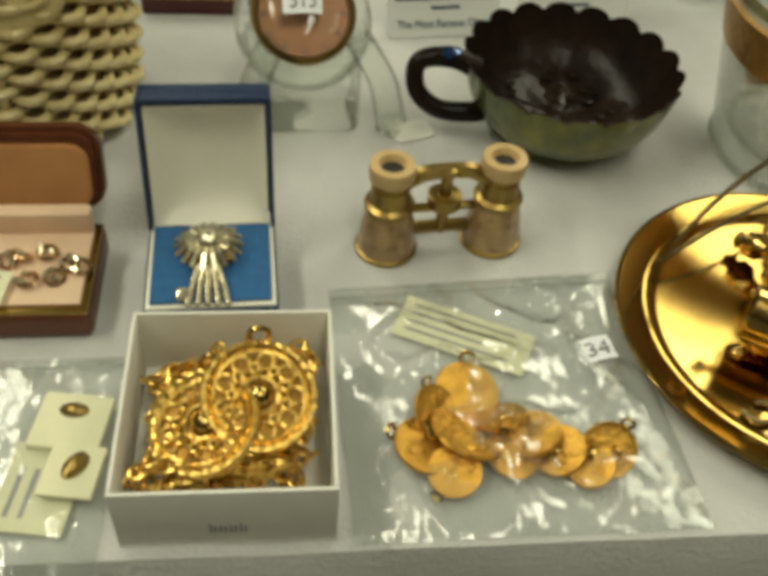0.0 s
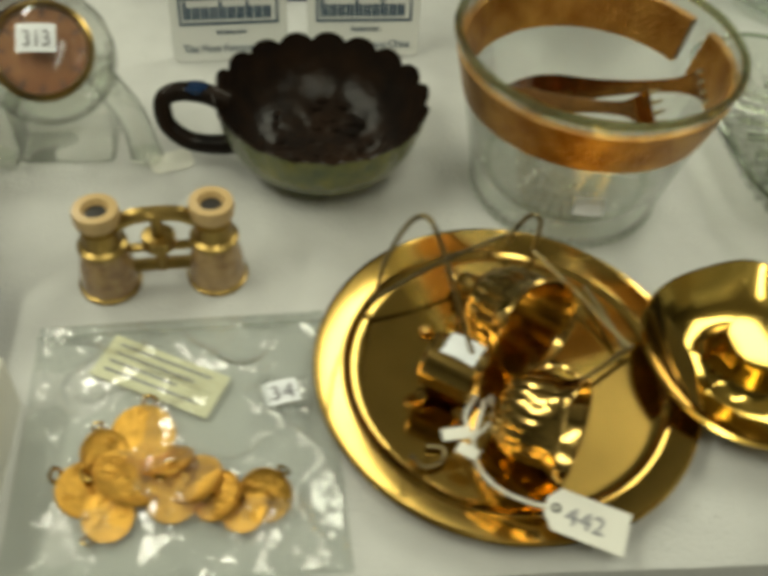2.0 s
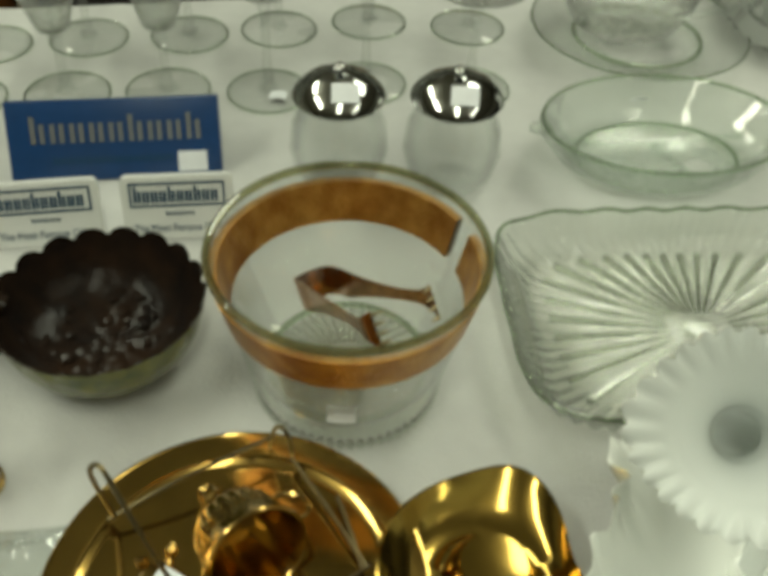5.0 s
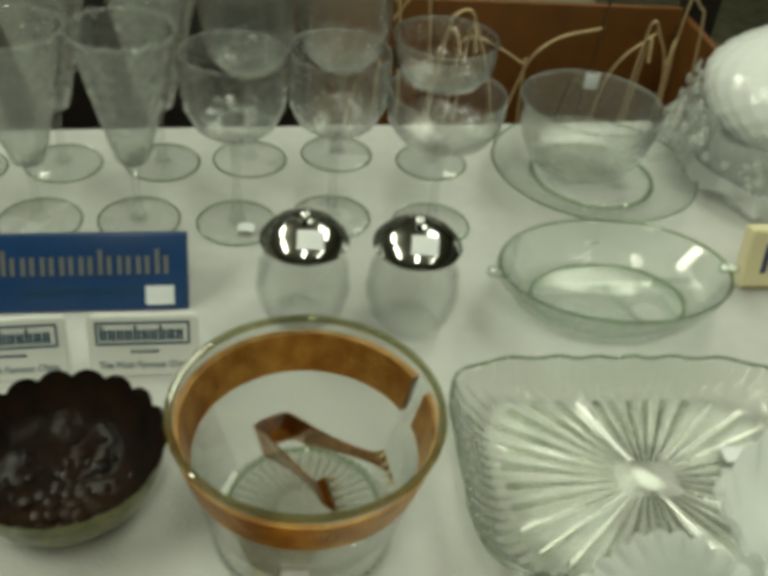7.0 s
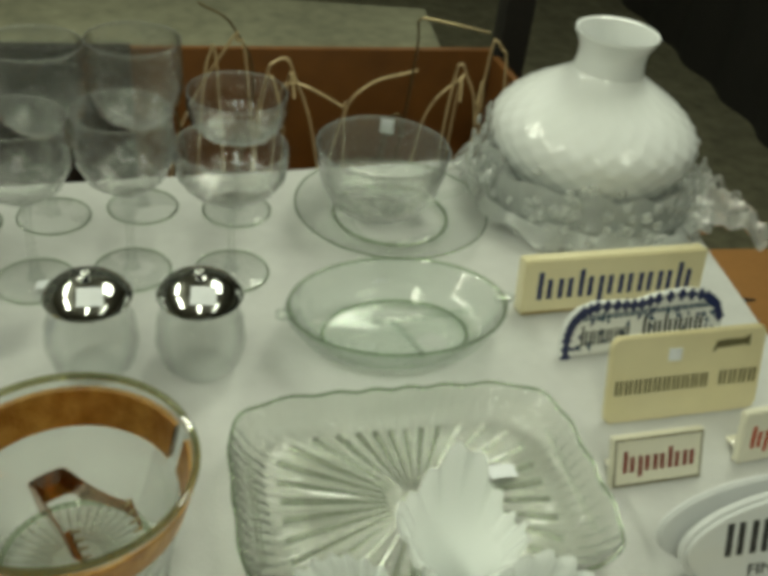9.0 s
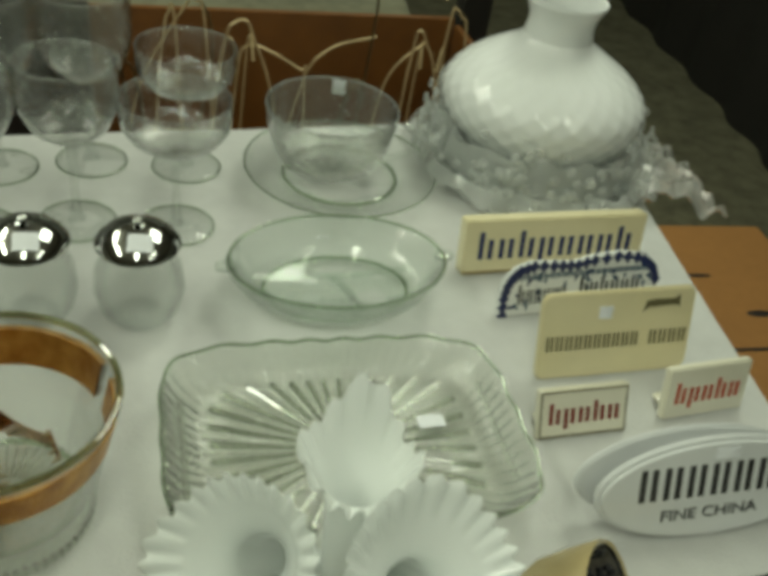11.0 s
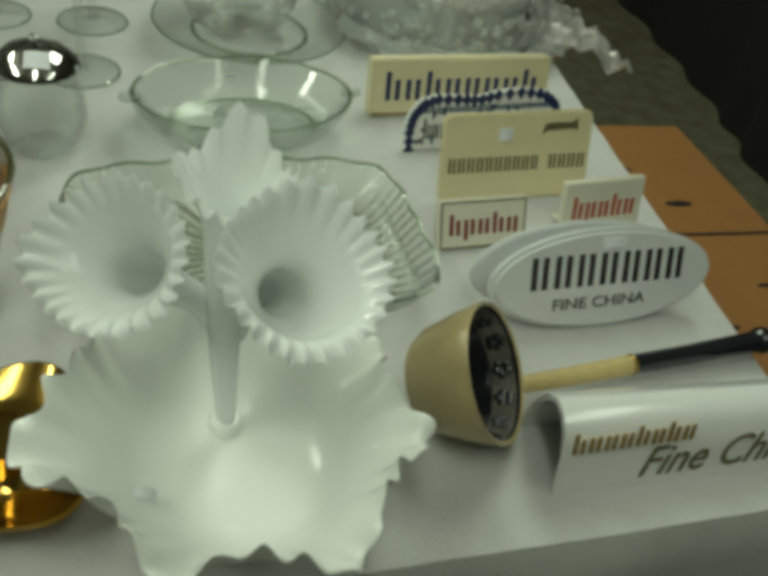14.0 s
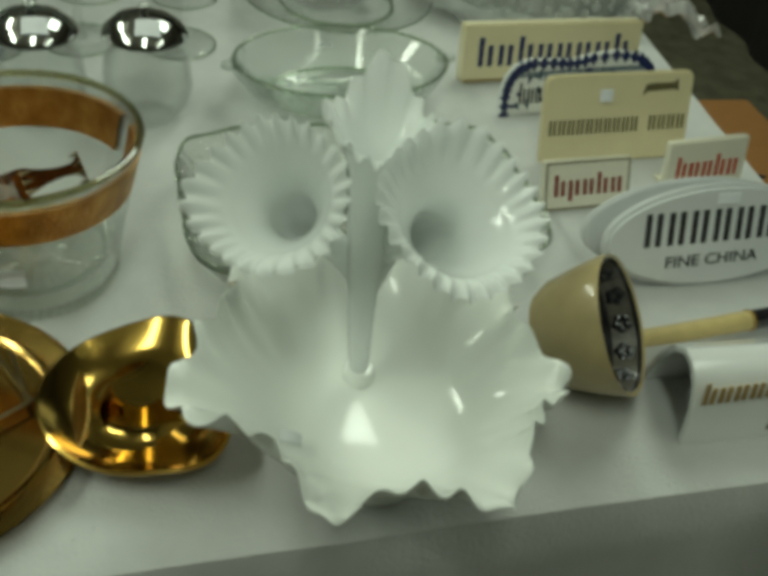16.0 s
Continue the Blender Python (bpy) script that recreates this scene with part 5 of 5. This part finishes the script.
# ---------- cup on a plate ----------
sp_ = thing("glass_underplate", "large clear glass saucer with a raised ring", "saucer", pose(0.6240, 0.9640, 0))
part("plate", lathe(((0.040, 0.0), (0.052, 0.0005), (0.075, 0.004), (0.104, 0.0155), (0.1055, 0.0175), (0.1035, 0.0180), (0.075, 0.0070), (0.058, 0.0040), (0.0004, 0.0038)), 96), GLASS, sp_)
part("well_ring", ring_mesh(0.062, 0.0022, 96, 7, m=pose(0, 0, 0.0058)), EDGE, sp_)
part("edge_ring", ring_mesh(0.1045, 0.0013, 110, 6, m=pose(0, 0, 0.0174)), EDGE, sp_)
cu_ = thing("glass_cup", "wide etched clear glass cup with one handle", "cup", pose(0.6100, 0.9740, 0.0045, 0, 0, 0))
part("bowl", lathe(wall(((0.028, 0.0), (0.034, 0.001), (0.052, 0.014), (0.063, 0.034), (0.069, 0.058), (0.0715, 0.078)), 0.0022), 72), ETCHED, cu_)
part("rim", ring_mesh(0.0704, 0.0014, 96, 6, m=pose(0, 0, 0.0782)), BRIGHT_RIM, cu_)
part("handle", sweep(smooth_path(((0.064, -0.012, 0.062), (0.080, -0.014, 0.066), (0.094, -0.016, 0.058), (0.090, -0.016, 0.040), (0.070, -0.014, 0.028), (0.058, -0.012, 0.026)), 6), 0.0042, 9), GLASS, cu_)
sticker(cu_, pose(0.012, 0.0690, 0.068, -80, 0, -8) @ pose(0, 0, 0, 180), 0.015, 0.018)

# ---------- stemware ----------
def stem_glass(name, label, prof, t, x, y, material, mod=None, group="", stick=False, rz=0):
    gl = thing(name, label, "glass", pose(x, y, 0, 0, 0, rz), group)
    zb = prof[0][1]
    part("bowl", lathe(wall(prof, t), 56, mod=mod), material, gl)
    part("rim", ring_mesh(prof[-1][0] - t * 0.5, t * 0.65, 64, 6, m=pose(0, 0, prof[-1][1])), BRIGHT_RIM, gl)
    part("stem", lathe(((0.0085, 0.0045), (0.0050, 0.010), (0.0036, zb * 0.4), (0.0036, zb * 0.75), (0.0060, zb * 0.95), (0.0075, zb + 0.001)), 20), GLASS, gl)
    part("foot", lathe(((0.001, 0.0), (0.0355, 0.0005), (0.0365, 0.0016), (0.0350, 0.0026), (0.018, 0.0036), (0.0085, 0.0052)), 48), GLASS, gl)
    part("foot_rim", ring_mesh(0.0358, 0.0010, 56, 5, m=pose(0, 0, 0.0016)), EDGE, gl)
    if stick:
        sticker(gl, pose(0.010, -0.012, 0.0050), 0.015, 0.014)
    return gl


GOBLET = ((0.0060, 0.088), (0.0180, 0.091), (0.0340, 0.103), (0.0430, 0.122), (0.0450, 0.142), (0.0430, 0.166))
FLUTE = ((0.0060, 0.060), (0.0140, 0.064), (0.0200, 0.085), (0.0270, 0.115), (0.0350, 0.150), (0.0430, 0.180))
COUPE = ((0.0060, 0.086), (0.0200, 0.088), (0.0400, 0.097), (0.0490, 0.110), (0.0510, 0.124), (0.0505, 0.137))
BIG = ((0.0060, 0.096), (0.0240, 0.100), (0.0400, 0.116), (0.0460, 0.140), (0.0465, 0.165), (0.0450, 0.185))
flute_mod = lambda k, a, r, z: (r * (1 + (0.05 * math.cos(a * 8) if z > 0.066 else 0) * min((z - 0.06) / 0.06, 1)), z + (0.004 * math.cos(a * 8) if z > 0.178 else 0))
for k, (x, y) in enumerate(((0.2790, 0.8310), (0.3630, 0.8530))):
    stem_glass("wine_goblet", "clear crystal wine goblet with a round bowl", GOBLET, 0.0013, x, y, CRYSTAL, group="wine goblets", stick=k == 0)
for x, y in ((0.2740, 0.9450), (0.3600, 0.9700)):
    stem_glass("water_goblet", "tall clear crystal water goblet", BIG, 0.0013, x, y, CRYSTAL, group="water goblets")
for x, y in ((0.1080, 0.8090), (0.1920, 0.8240), (0.0240, 0.7910)):
    stem_glass("cut_flute", "tapered cut crystal glass with a fluted rim", FLUTE, 0.0018, x, y, ETCHED, flute_mod, "cut crystal glasses")
for x, y in ((0.0990, 0.9080), (0.1910, 0.9250), (0.0150, 0.8850)):
    stem_glass("cut_flute", "tapered cut crystal glass with a fluted rim", FLUTE, 0.0018, x, y, ETCHED, flute_mod, "cut crystal glasses")
stem_glass("champagne_coupe", "shallow clear crystal champagne coupe", COUPE, 0.0013, 0.4560, 0.8540, CRYSTAL, group="champagne coupes")
stem_glass("champagne_coupe", "shallow clear crystal champagne coupe", COUPE, 0.0013, 0.4580, 0.9700, CRYSTAL, group="champagne coupes")

# ---------- milk glass shade on bubble wrap ----------
ls = thing("lamp_shade", "white milk glass lamp shade with quilted sides", "lamp shade", pose(0.8560, 1.0310, 0.036) @ Matrix.Diagonal((0.93, 0.93, 0.98, 1)))


def quilt(k, a, r, z):
    if 0.01 < z < 0.105 and r > 0.05:
        return r + 0.0034 * abs(math.sin(a * 13 + z * 150)) * abs(math.sin(a * 13 - z * 150)) ** 0.6, z
    return r, z


prof = [(0.088, -0.006), (0.090, 0.0)] + [(0.090 + 0.034 * math.sin(math.pi * u) ** 0.7 - 0.045 * max(0, u - 0.5) ** 1.4 * 1.6, 0.004 + 0.102 * u) for u in (k / 22 for k in range(1, 22))]
body_prof = prof + [(0.060, 0.112), (0.046, 0.120), (0.0418, 0.1265)]
prof = [(0.0417, 0.1260), (0.0415, 0.128), (0.0395, 0.140), (0.0405, 0.150), (0.0450, 0.160), (0.0488, 0.166), (0.0485, 0.169), (0.0455, 0.168), (0.0380, 0.152), (0.0365, 0.138), (0.0385, 0.126)]
part("quilted_body", lathe(body_prof, 156, mod=quilt, cap1=False), MILK_SHADE, ls)
part("neck", lathe(prof, 96), MILK_SHADE, ls)
bw = tagged(new("bubble_wrap"), "crumpled clear bubble wrap under the lamp shade", "bubble wrap")
bw.matrix_world = pose(0.8560, 1.0250, 0)
for seed, r0, zz in ((1.0, 0.124, 0.062), (5.0, 0.150, 0.030)):
    rg = random.Random(int(seed))

    def crumple(k, a, r, z, s=seed):
        p = Vector((math.cos(a), math.sin(a), 0)) * r
        return r * (1 + 0.13 * noise.noise((p.x * 26 + s, p.y * 26, z * 40)) + 0.05 * noise.noise((p.x * 70, p.y * 70 + s, z * 90))), max(z + 0.010 * noise.noise((p.x * 40, p.y * 40 + s, 2)), 0.001)

    part("sheet", lathe(((0.05, 0.001), (r0 * 0.75, 0.003), (r0 * 0.95, 0.008), (r0, zz * 0.5), (r0 * 0.93, zz), (r0 * 0.86, zz * 0.9), (r0 * 0.80, 0.010)), 96, mod=crumple, cap0=False, cap1=False), WRAP, bw)
bm = bmesh.new()
rg = random.Random(12)
for k in range(230):
    a, z = rg.uniform(0, math.tau), rg.uniform(0.006, 0.078)
    rr = 0.122 + 0.020 * rg.random() - 0.25 * max(z - 0.045, 0)
    bmesh.ops.create_uvsphere(bm, u_segments=7, v_segments=5, radius=rg.uniform(0.0045, 0.0075), matrix=pose(rr * math.cos(a), rr * math.sin(a), z) @ Matrix.Rotation(a, 4, "Z") @ Matrix.Diagonal((0.5, 1, 1, 1)))
part("bubble_sheet", bm, BUBBLE, bw)["kind"] = "stuff"
bm = bmesh.new()
g = bmesh.ops.create_grid(bm, x_segments=26, y_segments=20, size=0.5)
for v in g["verts"]:
    u, w = v.co.x, v.co.y
    v.co = Vector((0.155 + 0.11 * u, -0.045 + 0.13 * w, 0.028 + 0.022 * noise.noise((u * 5, w * 5, 3)) - 0.05 * max(u, 0) + 0.004 * math.sin(30 * u) * math.sin(30 * w)))
part("loose_flap", bm, WRAP, bw, "loose crumpled plastic flap")

# ---------- dealer signs ----------
wg = thing("cream_sign", "long cream porcelain block sign with navy lettering", "sign", pose(0.7312, 0.7905, 0, -10, 0, 9.3))
part("block", slab(rounded(0.197, 0.0575, 0.003, 3, 0, 0.001), 0.016, 0.0014), CREAM_SIGN, wg)
part("foot_line", box(0.002, 0.195, -0.0006, 0.0003, 0.003, 0.0045, 0), BRASS, wg, "thin gilt line")
part("printed_mark", bars(8, 0.013, 0.186, 0.0175, 0.0285, 0.0026, (2, 7), low=(3,)), NAVY, wg, "navy printed mark")
va = thing("arched_sign", "arched white porcelain sign with blue floral border", "sign", pose(0.7550, 0.7270, 0, -14, 0, 11.5) @ Matrix.Diagonal((1, 1, 1.24, 1)))
arch = [(0.0, 0.001), (0.0, 0.018), (0.004, 0.030), (0.014, 0.039), (0.030, 0.043), (0.055, 0.042), (0.075, 0.0405), (0.095, 0.044), (0.125, 0.046), (0.150, 0.043), (0.165, 0.034), (0.171, 0.022), (0.172, 0.001)]
part("plate", slab(arch[::1], 0.007, 0.001), WHITE_SIGN, va)
for k in range(26):
    u = k / 25 * (len(arch) - 2)
    i, fct = int(min(u, len(arch) - 3)), u - int(min(u, len(arch) - 3))
    x, z = arch[i][0] + (arch[i + 1][0] - arch[i][0]) * fct, arch[i][1] + (arch[i + 1][1] - arch[i][1]) * fct
    x, z = 0.086 + (x - 0.086) * 0.95, z * 0.90 + 0.001
    part("border_flower", lathe(((0.0046, 0.0), (0.0043, 0.0006)), 12, mod=lambda q, a, r, zz: (r * (1 + 0.25 * math.cos(a * 4)), zz), m=pose(x, 0, z, 90)), NAVY, va)
rg = random.Random(31)
for k in range(46):
    x = rg.uniform(0.010, 0.162)
    z = rg.uniform(0.006, 0.034 if 0.02 < x < 0.15 else 0.024)
    part("border_flower", lathe(((0.0026, 0.0), (0.0024, 0.0005)), 7, mod=lambda q, a, r, zz: (r * (1 + 0.35 * math.cos(a * 3)), zz), m=pose(x, 0, z, 90, 0, 0) @ pose(0, 0, 0, 0, 0, 40 * k) @ Matrix.Diagonal((rg.uniform(0.5, 1.6), 0.7, 1, 1))), TEAL if k % 3 else NAVY, va)
part("border_leaves", bars(24, 0.012, 0.160, 0.0295, 0.0060, 0.0018, y=-0.0005), TEAL, va)
part("printed_mark", bars(6, 0.018, 0.070, 0.0095, 0.0160, 0.0016, (0,)), BLACK_PRINT, va, "dark printed mark")
part("printed_mark", bars(6, 0.082, 0.150, 0.0110, 0.0165, 0.0016, (0, 2)), BLACK_PRINT, va, "dark printed mark")
part("rear_foot", box(0.03, 0.14, 0.0072, 0.030, 0.004, 0.008, 0.001, m=pose(0, 0, 0, 14)), WHITE_SIGN, va)
fr_ = thing("ware_sign", "cream porcelain stand-up sign with olive lettering", "sign", pose(0.7700, 0.6430, 0, -17, 0, 9))
part("plate", slab(rounded(0.148, 0.079, 0.009, 5), 0.006, 0.0016), CREAM_SIGN, fr_)
part("rear_foot", slab(rounded(0.140, 0.030, 0.004, 3, 0.004), 0.005, 0.001, m=pose(0, 0.036, 0.002, 17) @ pose(0, -0.03, 0, -75)), CREAM_SIGN, fr_)
part("printed_mark", bars(10, 0.006, 0.096, 0.0270, 0.0130, 0.0021, tuple(range(10))), OLIVE_PRINT, fr_, "olive printed mark")
part("printed_word", bars(4, 0.105, 0.144, 0.0270, 0.0130, 0.0021, tuple(range(4))), OLIVE_PRINT, fr_, "olive printed mark")
part("emblem", slab([(0.096, 0.058), (0.099, 0.068), (0.108, 0.069), (0.126, 0.0685), (0.131, 0.072), (0.132, 0.061), (0.127, 0.063), (0.108, 0.062), (0.101, 0.062)][::-1], 0.0008, 0, m=pose(0, -0.0006, 0)), OLIVE_PRINT, fr_, "small bird-shaped emblem")
sticker(fr_, pose(0.060, -0.0005, 0.060, 90), 0.013, 0.011)


def spode_like(x, y, rz, w, h, lean, mt, ink, framed):
    sg = thing("gothic_sign", "small ivory porcelain sign with red gothic lettering", "sign", pose(x, y, 0, lean, 0, rz), "small gothic signs")
    part("plate", slab(rounded(w, h, 0.002, 3), 0.008, 0.0012), mt, sg)
    part("rear_foot", box(0.006, w - 0.006, 0.0082, 0.026, 0.003, 0.006, 0.001, m=pose(0, 0, 0, -lean)), mt, sg)
    if framed:
        bm = bmesh.new()
        for q in ((0.0015, w - 0.0015, h - 0.0027, h - 0.0013), (0.0015, w - 0.0015, 0.0013, 0.0027), (0.0015, 0.0027, 0.0013, h - 0.0013), (w - 0.0027, w - 0.0015, 0.0013, h - 0.0013)):
            box(q[0], q[1], -0.0005, 0.0004, q[2], q[3], 0, bm=bm)
        part("gilt_frame", bm, OLIVE_PRINT, sg)
    part("printed_mark", bars(5, 0.10 * w, 0.92 * w, 0.30 * h, 0.42 * h, 0.0034, (0, 3), low=(1,)), ink, sg, "red printed mark")
    return sg


spode_like(0.7545, 0.5740, 9.0, 0.080, 0.042, -22, IVORY_SIGN, RED_PRINT, True)
sg2 = spode_like(0.8690, 0.5990, 12.0, 0.082, 0.048, -12, IVORY_SIGN, ORANGE_PRINT, False)
bo = thing("oval_sign", "oval white porcelain sign with black lettering", "sign", pose(0.8630, 0.4810, 0, -20, 0, 8))
oval = [(0.0955 * math.cos(math.tau * k / 48), 0.0400 + 0.0390 * math.sin(math.tau * k / 48)) for k in range(48)]
part("plate", slab(oval[::-1], 0.011, 0.003), GREY_SIGN, bo)
part("rear_support", slab([(x * 0.96, 0.040 + (z - 0.040) * 0.90) for x, z in oval][::-1], 0.006, 0.0015, m=pose(-0.010, 0.022, 0.004)), GREY_SIGN, bo)
part("printed_mark", bars(7, -0.066, 0.070, 0.036, 0.0250, 0.0030, tuple(range(7))), BLACK_PRINT, bo, "black printed mark")
words("lettering", "FINE CHINA", 0.0125, BLACK_PRINT, bo, pose(-0.045, -0.0003, 0.0185), 0.080)
sticker(bo, pose(0.004, -0.0006, 0.069, 90), 0.020, 0.008)
nr = thing("tent_sign", "curved white porcelain tent sign with gilt script", "sign", pose(0.7740, 0.3300, 0, 0, 0, 3))
half = [(0.0, 0.0), (0.003, 0.026), (0.010, 0.043), (0.020, 0.0515), (0.030, 0.053), (0.042, 0.046), (0.053, 0.026), (0.060, 0.0)]
inn = [(0.004, 0.0), (0.0065, 0.025), (0.0130, 0.040), (0.0215, 0.0475), (0.0295, 0.049), (0.039, 0.043), (0.0495, 0.025), (0.056, 0.0)]
bm = bmesh.new()
ring0 = [Vector((0.0, y, z)) for y, z in half] + [Vector((0.0, y, z)) for y, z in inn[::-1]]
skin(bm, [ring0, [p + Vector((0.200, 0.0, 0)) for p in ring0]], True, True, True)
part("shell", bm, WHITE_SIGN, nr)
NM = pose(0, -0.0006, 0, -6)
part("gilt_mark", bars(8, 0.006, 0.090, 0.0320, 0.0165, 0.0016, (4, 6), m=NM @ pose(0, 0.0005, 0, 0, -4)), GOLD_PRINT, nr, "gilt script mark")
words("script", "Fine China", 0.037, OLIVE_PRINT, nr, NM @ pose(0.054, -0.0002, 0.0085, 0, -4), 0.120, 0.35)

# ---------- ladle ----------
ll = thing("ladle", "cream enamel dipper with a bone and black handle", "ladle", pose(0.7385, 0.3870, 0.0395, 0, 0, 0))
CM = pose(0.002, -0.001, 0.0105, 0, 57, -27) @ Matrix.Diagonal((1.18, 1.18, 1.1, 1))
part("cup", lathe(((0.0180, -0.046), (0.0240, -0.045), (0.0300, -0.036), (0.0350, -0.018), (0.0385, -0.001), (0.0380, 0.001), (0.0360, 0.0)), 56, m=CM, cap1=False), CUP_OUT, ll, "cream outside")
part("inside", lathe(((0.0372, 0.0006), (0.0340, -0.012), (0.0280, -0.030), (0.0004, -0.038)), 56, m=CM, cap0=False), BLACK_HANDLE, ll, "glossy dark patterned inside")
part("inlay_band", lathe(((0.0362, -0.0030), (0.0318, -0.0165)), 48, m=CM, cap0=False, cap1=False), BAND_GREY, ll, "greyish band inside the lip")
rg = random.Random(21)
for k in range(13):
    a = math.tau * k / 13
    bm = bmesh.new()
    for j in range(5):
        b5 = math.tau * j / 5 + k
        bmesh.ops.create_uvsphere(bm, u_segments=6, v_segments=4, radius=0.0026, matrix=CM @ Matrix.Rotation(a, 4, "Z") @ pose(0.0336, 0, -0.0098, 0, 18) @ pose(0, 0.0032 * math.cos(b5), 0.0036 * math.sin(b5)) @ Matrix.Diagonal((0.25, 1, 1.1, 1)))
    part("inlay_flower", bm, BLACK_HANDLE, ll)
HP = ((0.030, 0.022, -0.0255), (0.070, 0.030, -0.0265), (0.124, 0.041, -0.0265))
part("bone_grip", sweep(HP, lambda u: 0.0062 + 0.0012 * u, 14), BONE, ll)
part("black_grip", sweep(((0.1242, 0.041, -0.0265), (0.18, 0.052, -0.0265), (0.238, 0.063, -0.025)), lambda u: 0.0072 + 0.001 * u, 14), BLACK_HANDLE, ll)
part("ferrule", lathe(((0.0076, -0.002), (0.0082, 0), (0.0076, 0.002)), 18, m=pose(0.124, 0.041, -0.0265) @ pose(0, 0, 0, 0, 90, 12)), BRASS, ll)
part("end_knob", lathe(((0.0084, -0.004), (0.0105, 0.001), (0.0095, 0.007), (0.0004, 0.0095)), 18, m=pose(0.238, 0.063, -0.025) @ pose(0, 0, 0, 0, 90, 12)), BLACK_HANDLE, ll)

# ---------- epergne ----------
ep = thing("epergne", "ruffled white milk glass epergne with three horns", "epergne", pose(0.5785, 0.3315, 0))


LOBES = ((-5, 0.24), (-60, 0.24), (-112, 0.18), (-166, 0.25), (132, 0.25), (82, 0.25), (38, 0.25))


def ruffle(k, a, r, z):
    if r < 0.045:
        return r, z
    q = (r - 0.045) / 0.050
    w = 2.0 * sum(bump_at(a, mid, wide) for mid, wide in LOBES) - 1.05
    fine = q ** 5 * (0.20 * math.cos(23 * a) + 0.15 * math.cos(37 * a + 1))
    return r * (1 + (0.105 + 0.034 * math.sin(a)) * (q ** 3.2 * w + fine) + 0.08 * q * q * bump_at(a, -174, 0.5)), z + q ** 3 * (-0.008 * w + 0.007 * math.cos(a - 2.8)) + q ** 6 * 0.004 * math.cos(29 * a)


up = [(0.034, 0.0), (0.037, 0.001), (0.036, 0.006), (0.026, 0.014), (0.027, 0.020), (0.045, 0.028), (0.060, 0.040), (0.072, 0.053), (0.080, 0.061), (0.086, 0.067), (0.091, 0.073), (0.095, 0.078), (0.0955, 0.0792)]
dn = [(0.0945, 0.0802), (0.090, 0.0755), (0.085, 0.0700), (0.079, 0.0640), (0.070, 0.0560), (0.057, 0.043), (0.044, 0.033), (0.022, 0.027), (0.0004, 0.026)]
part("bowl", lathe(up + dn, 240, mod=ruffle), MILK, ep, crease=85)
part("socket", lathe(((0.0105, 0.026), (0.0098, 0.033), (0.0078, 0.036), (0.0004, 0.037)), 32, m=pose(-0.004, 0.036, 0)), MILK, ep)


def horn(path, rmouth, throat, frills, amp, seed, petals=()):
    """A trumpet: a thin stem that opens into a smooth mouth with a crimped lip; petals lift or drop the lip."""
    pts = smooth_path(path, 18)

    def rad(u):
        if u < 0.45:
            return 0.0056 + 0.0100 * u
        q = (u - 0.45) / 0.55
        cone = 0.0101 + (throat - 0.0101) * min(q / 0.72, 1) ** 1.3
        return cone + (rmouth - throat) * max((q - 0.36) / 0.64, 0) ** 1.45

    def fr(u, a, r):
        q = min(max((r / rmouth - 0.70) / 0.30, 0), 1) ** 1.3
        ph = a * frills / 2 + 0.5 * math.sin(a * 3 + seed)
        w = 2 * abs(math.cos(ph)) ** 0.8 - 1.25
        e = max((u - 0.74) / 0.26, 0) ** 1.5
        lift = sum(h * bump_at(a, mid, wide) for mid, wide, h, _ in petals) * e
        r *= 1 + sum(o * bump_at(a, mid, wide) for mid, wide, _, o in petals) * e
        return r * (1 + amp * q * (w + 0.5 * math.cos(a * 4 + seed))), 0.0030 * q * math.cos(2 * ph + 1.2) - 0.003 * q + lift

    bm = bmesh.new()
    sweep(pts, rad, 288, bm=bm, mod=fr, cap=False)
    sweep(pts, lambda u: max(rad(u) - 0.0014, 0.002), 288, bm=bm, mod=fr, cap=False)
    return bm


part("horn", horn(((-0.0060, 0.0400, 0.0960), (-0.0220, 0.0500, 0.1140), (-0.0413, 0.0370, 0.1367), (-0.0525, 0.0130, 0.1653), (-0.0625, 0.0000, 0.1830)), 0.0360, 0.0165, 26, 0.040, 1.0, ((60, 0.45, 0.005, 0.10), (200, 0.5, -0.003, 0.05))), MILK_HORN, ep, crease=85)
part("horn", horn(((-0.0020, 0.0400, 0.0960), (0.0063, 0.0465, 0.1155), (0.0115, 0.0270, 0.1380), (0.0200, -0.0020, 0.1625), (0.0250, -0.0125, 0.1850)), 0.0405, 0.0175, 28, 0.040, 3.0, ((120, 0.5, 0.004, 0.10), (-60, 0.5, -0.004, 0.06))), MILK_HORN, ep, crease=85)
part("horn", horn(((-0.0040, 0.0360, 0.0360), (-0.0067, 0.0380, 0.0900), (-0.0075, 0.0420, 0.1350), (-0.0053, 0.0490, 0.1700), (-0.0040, 0.0530, 0.1880)), 0.0275, 0.0165, 16, 0.045, 5.0, ((-33, 0.66, 0.030, 0.16), (57, 0.5, 0.008, 0.12), (-123, 0.5, 0.008, 0.14), (147, 0.7, -0.010, -0.05))), MILK_HORN, ep, crease=85)
sticker(ep, pose(-0.047, -0.022, 0.0440, 14, 24, 0), 0.012, 0.007, mt=GREY_SIGN)
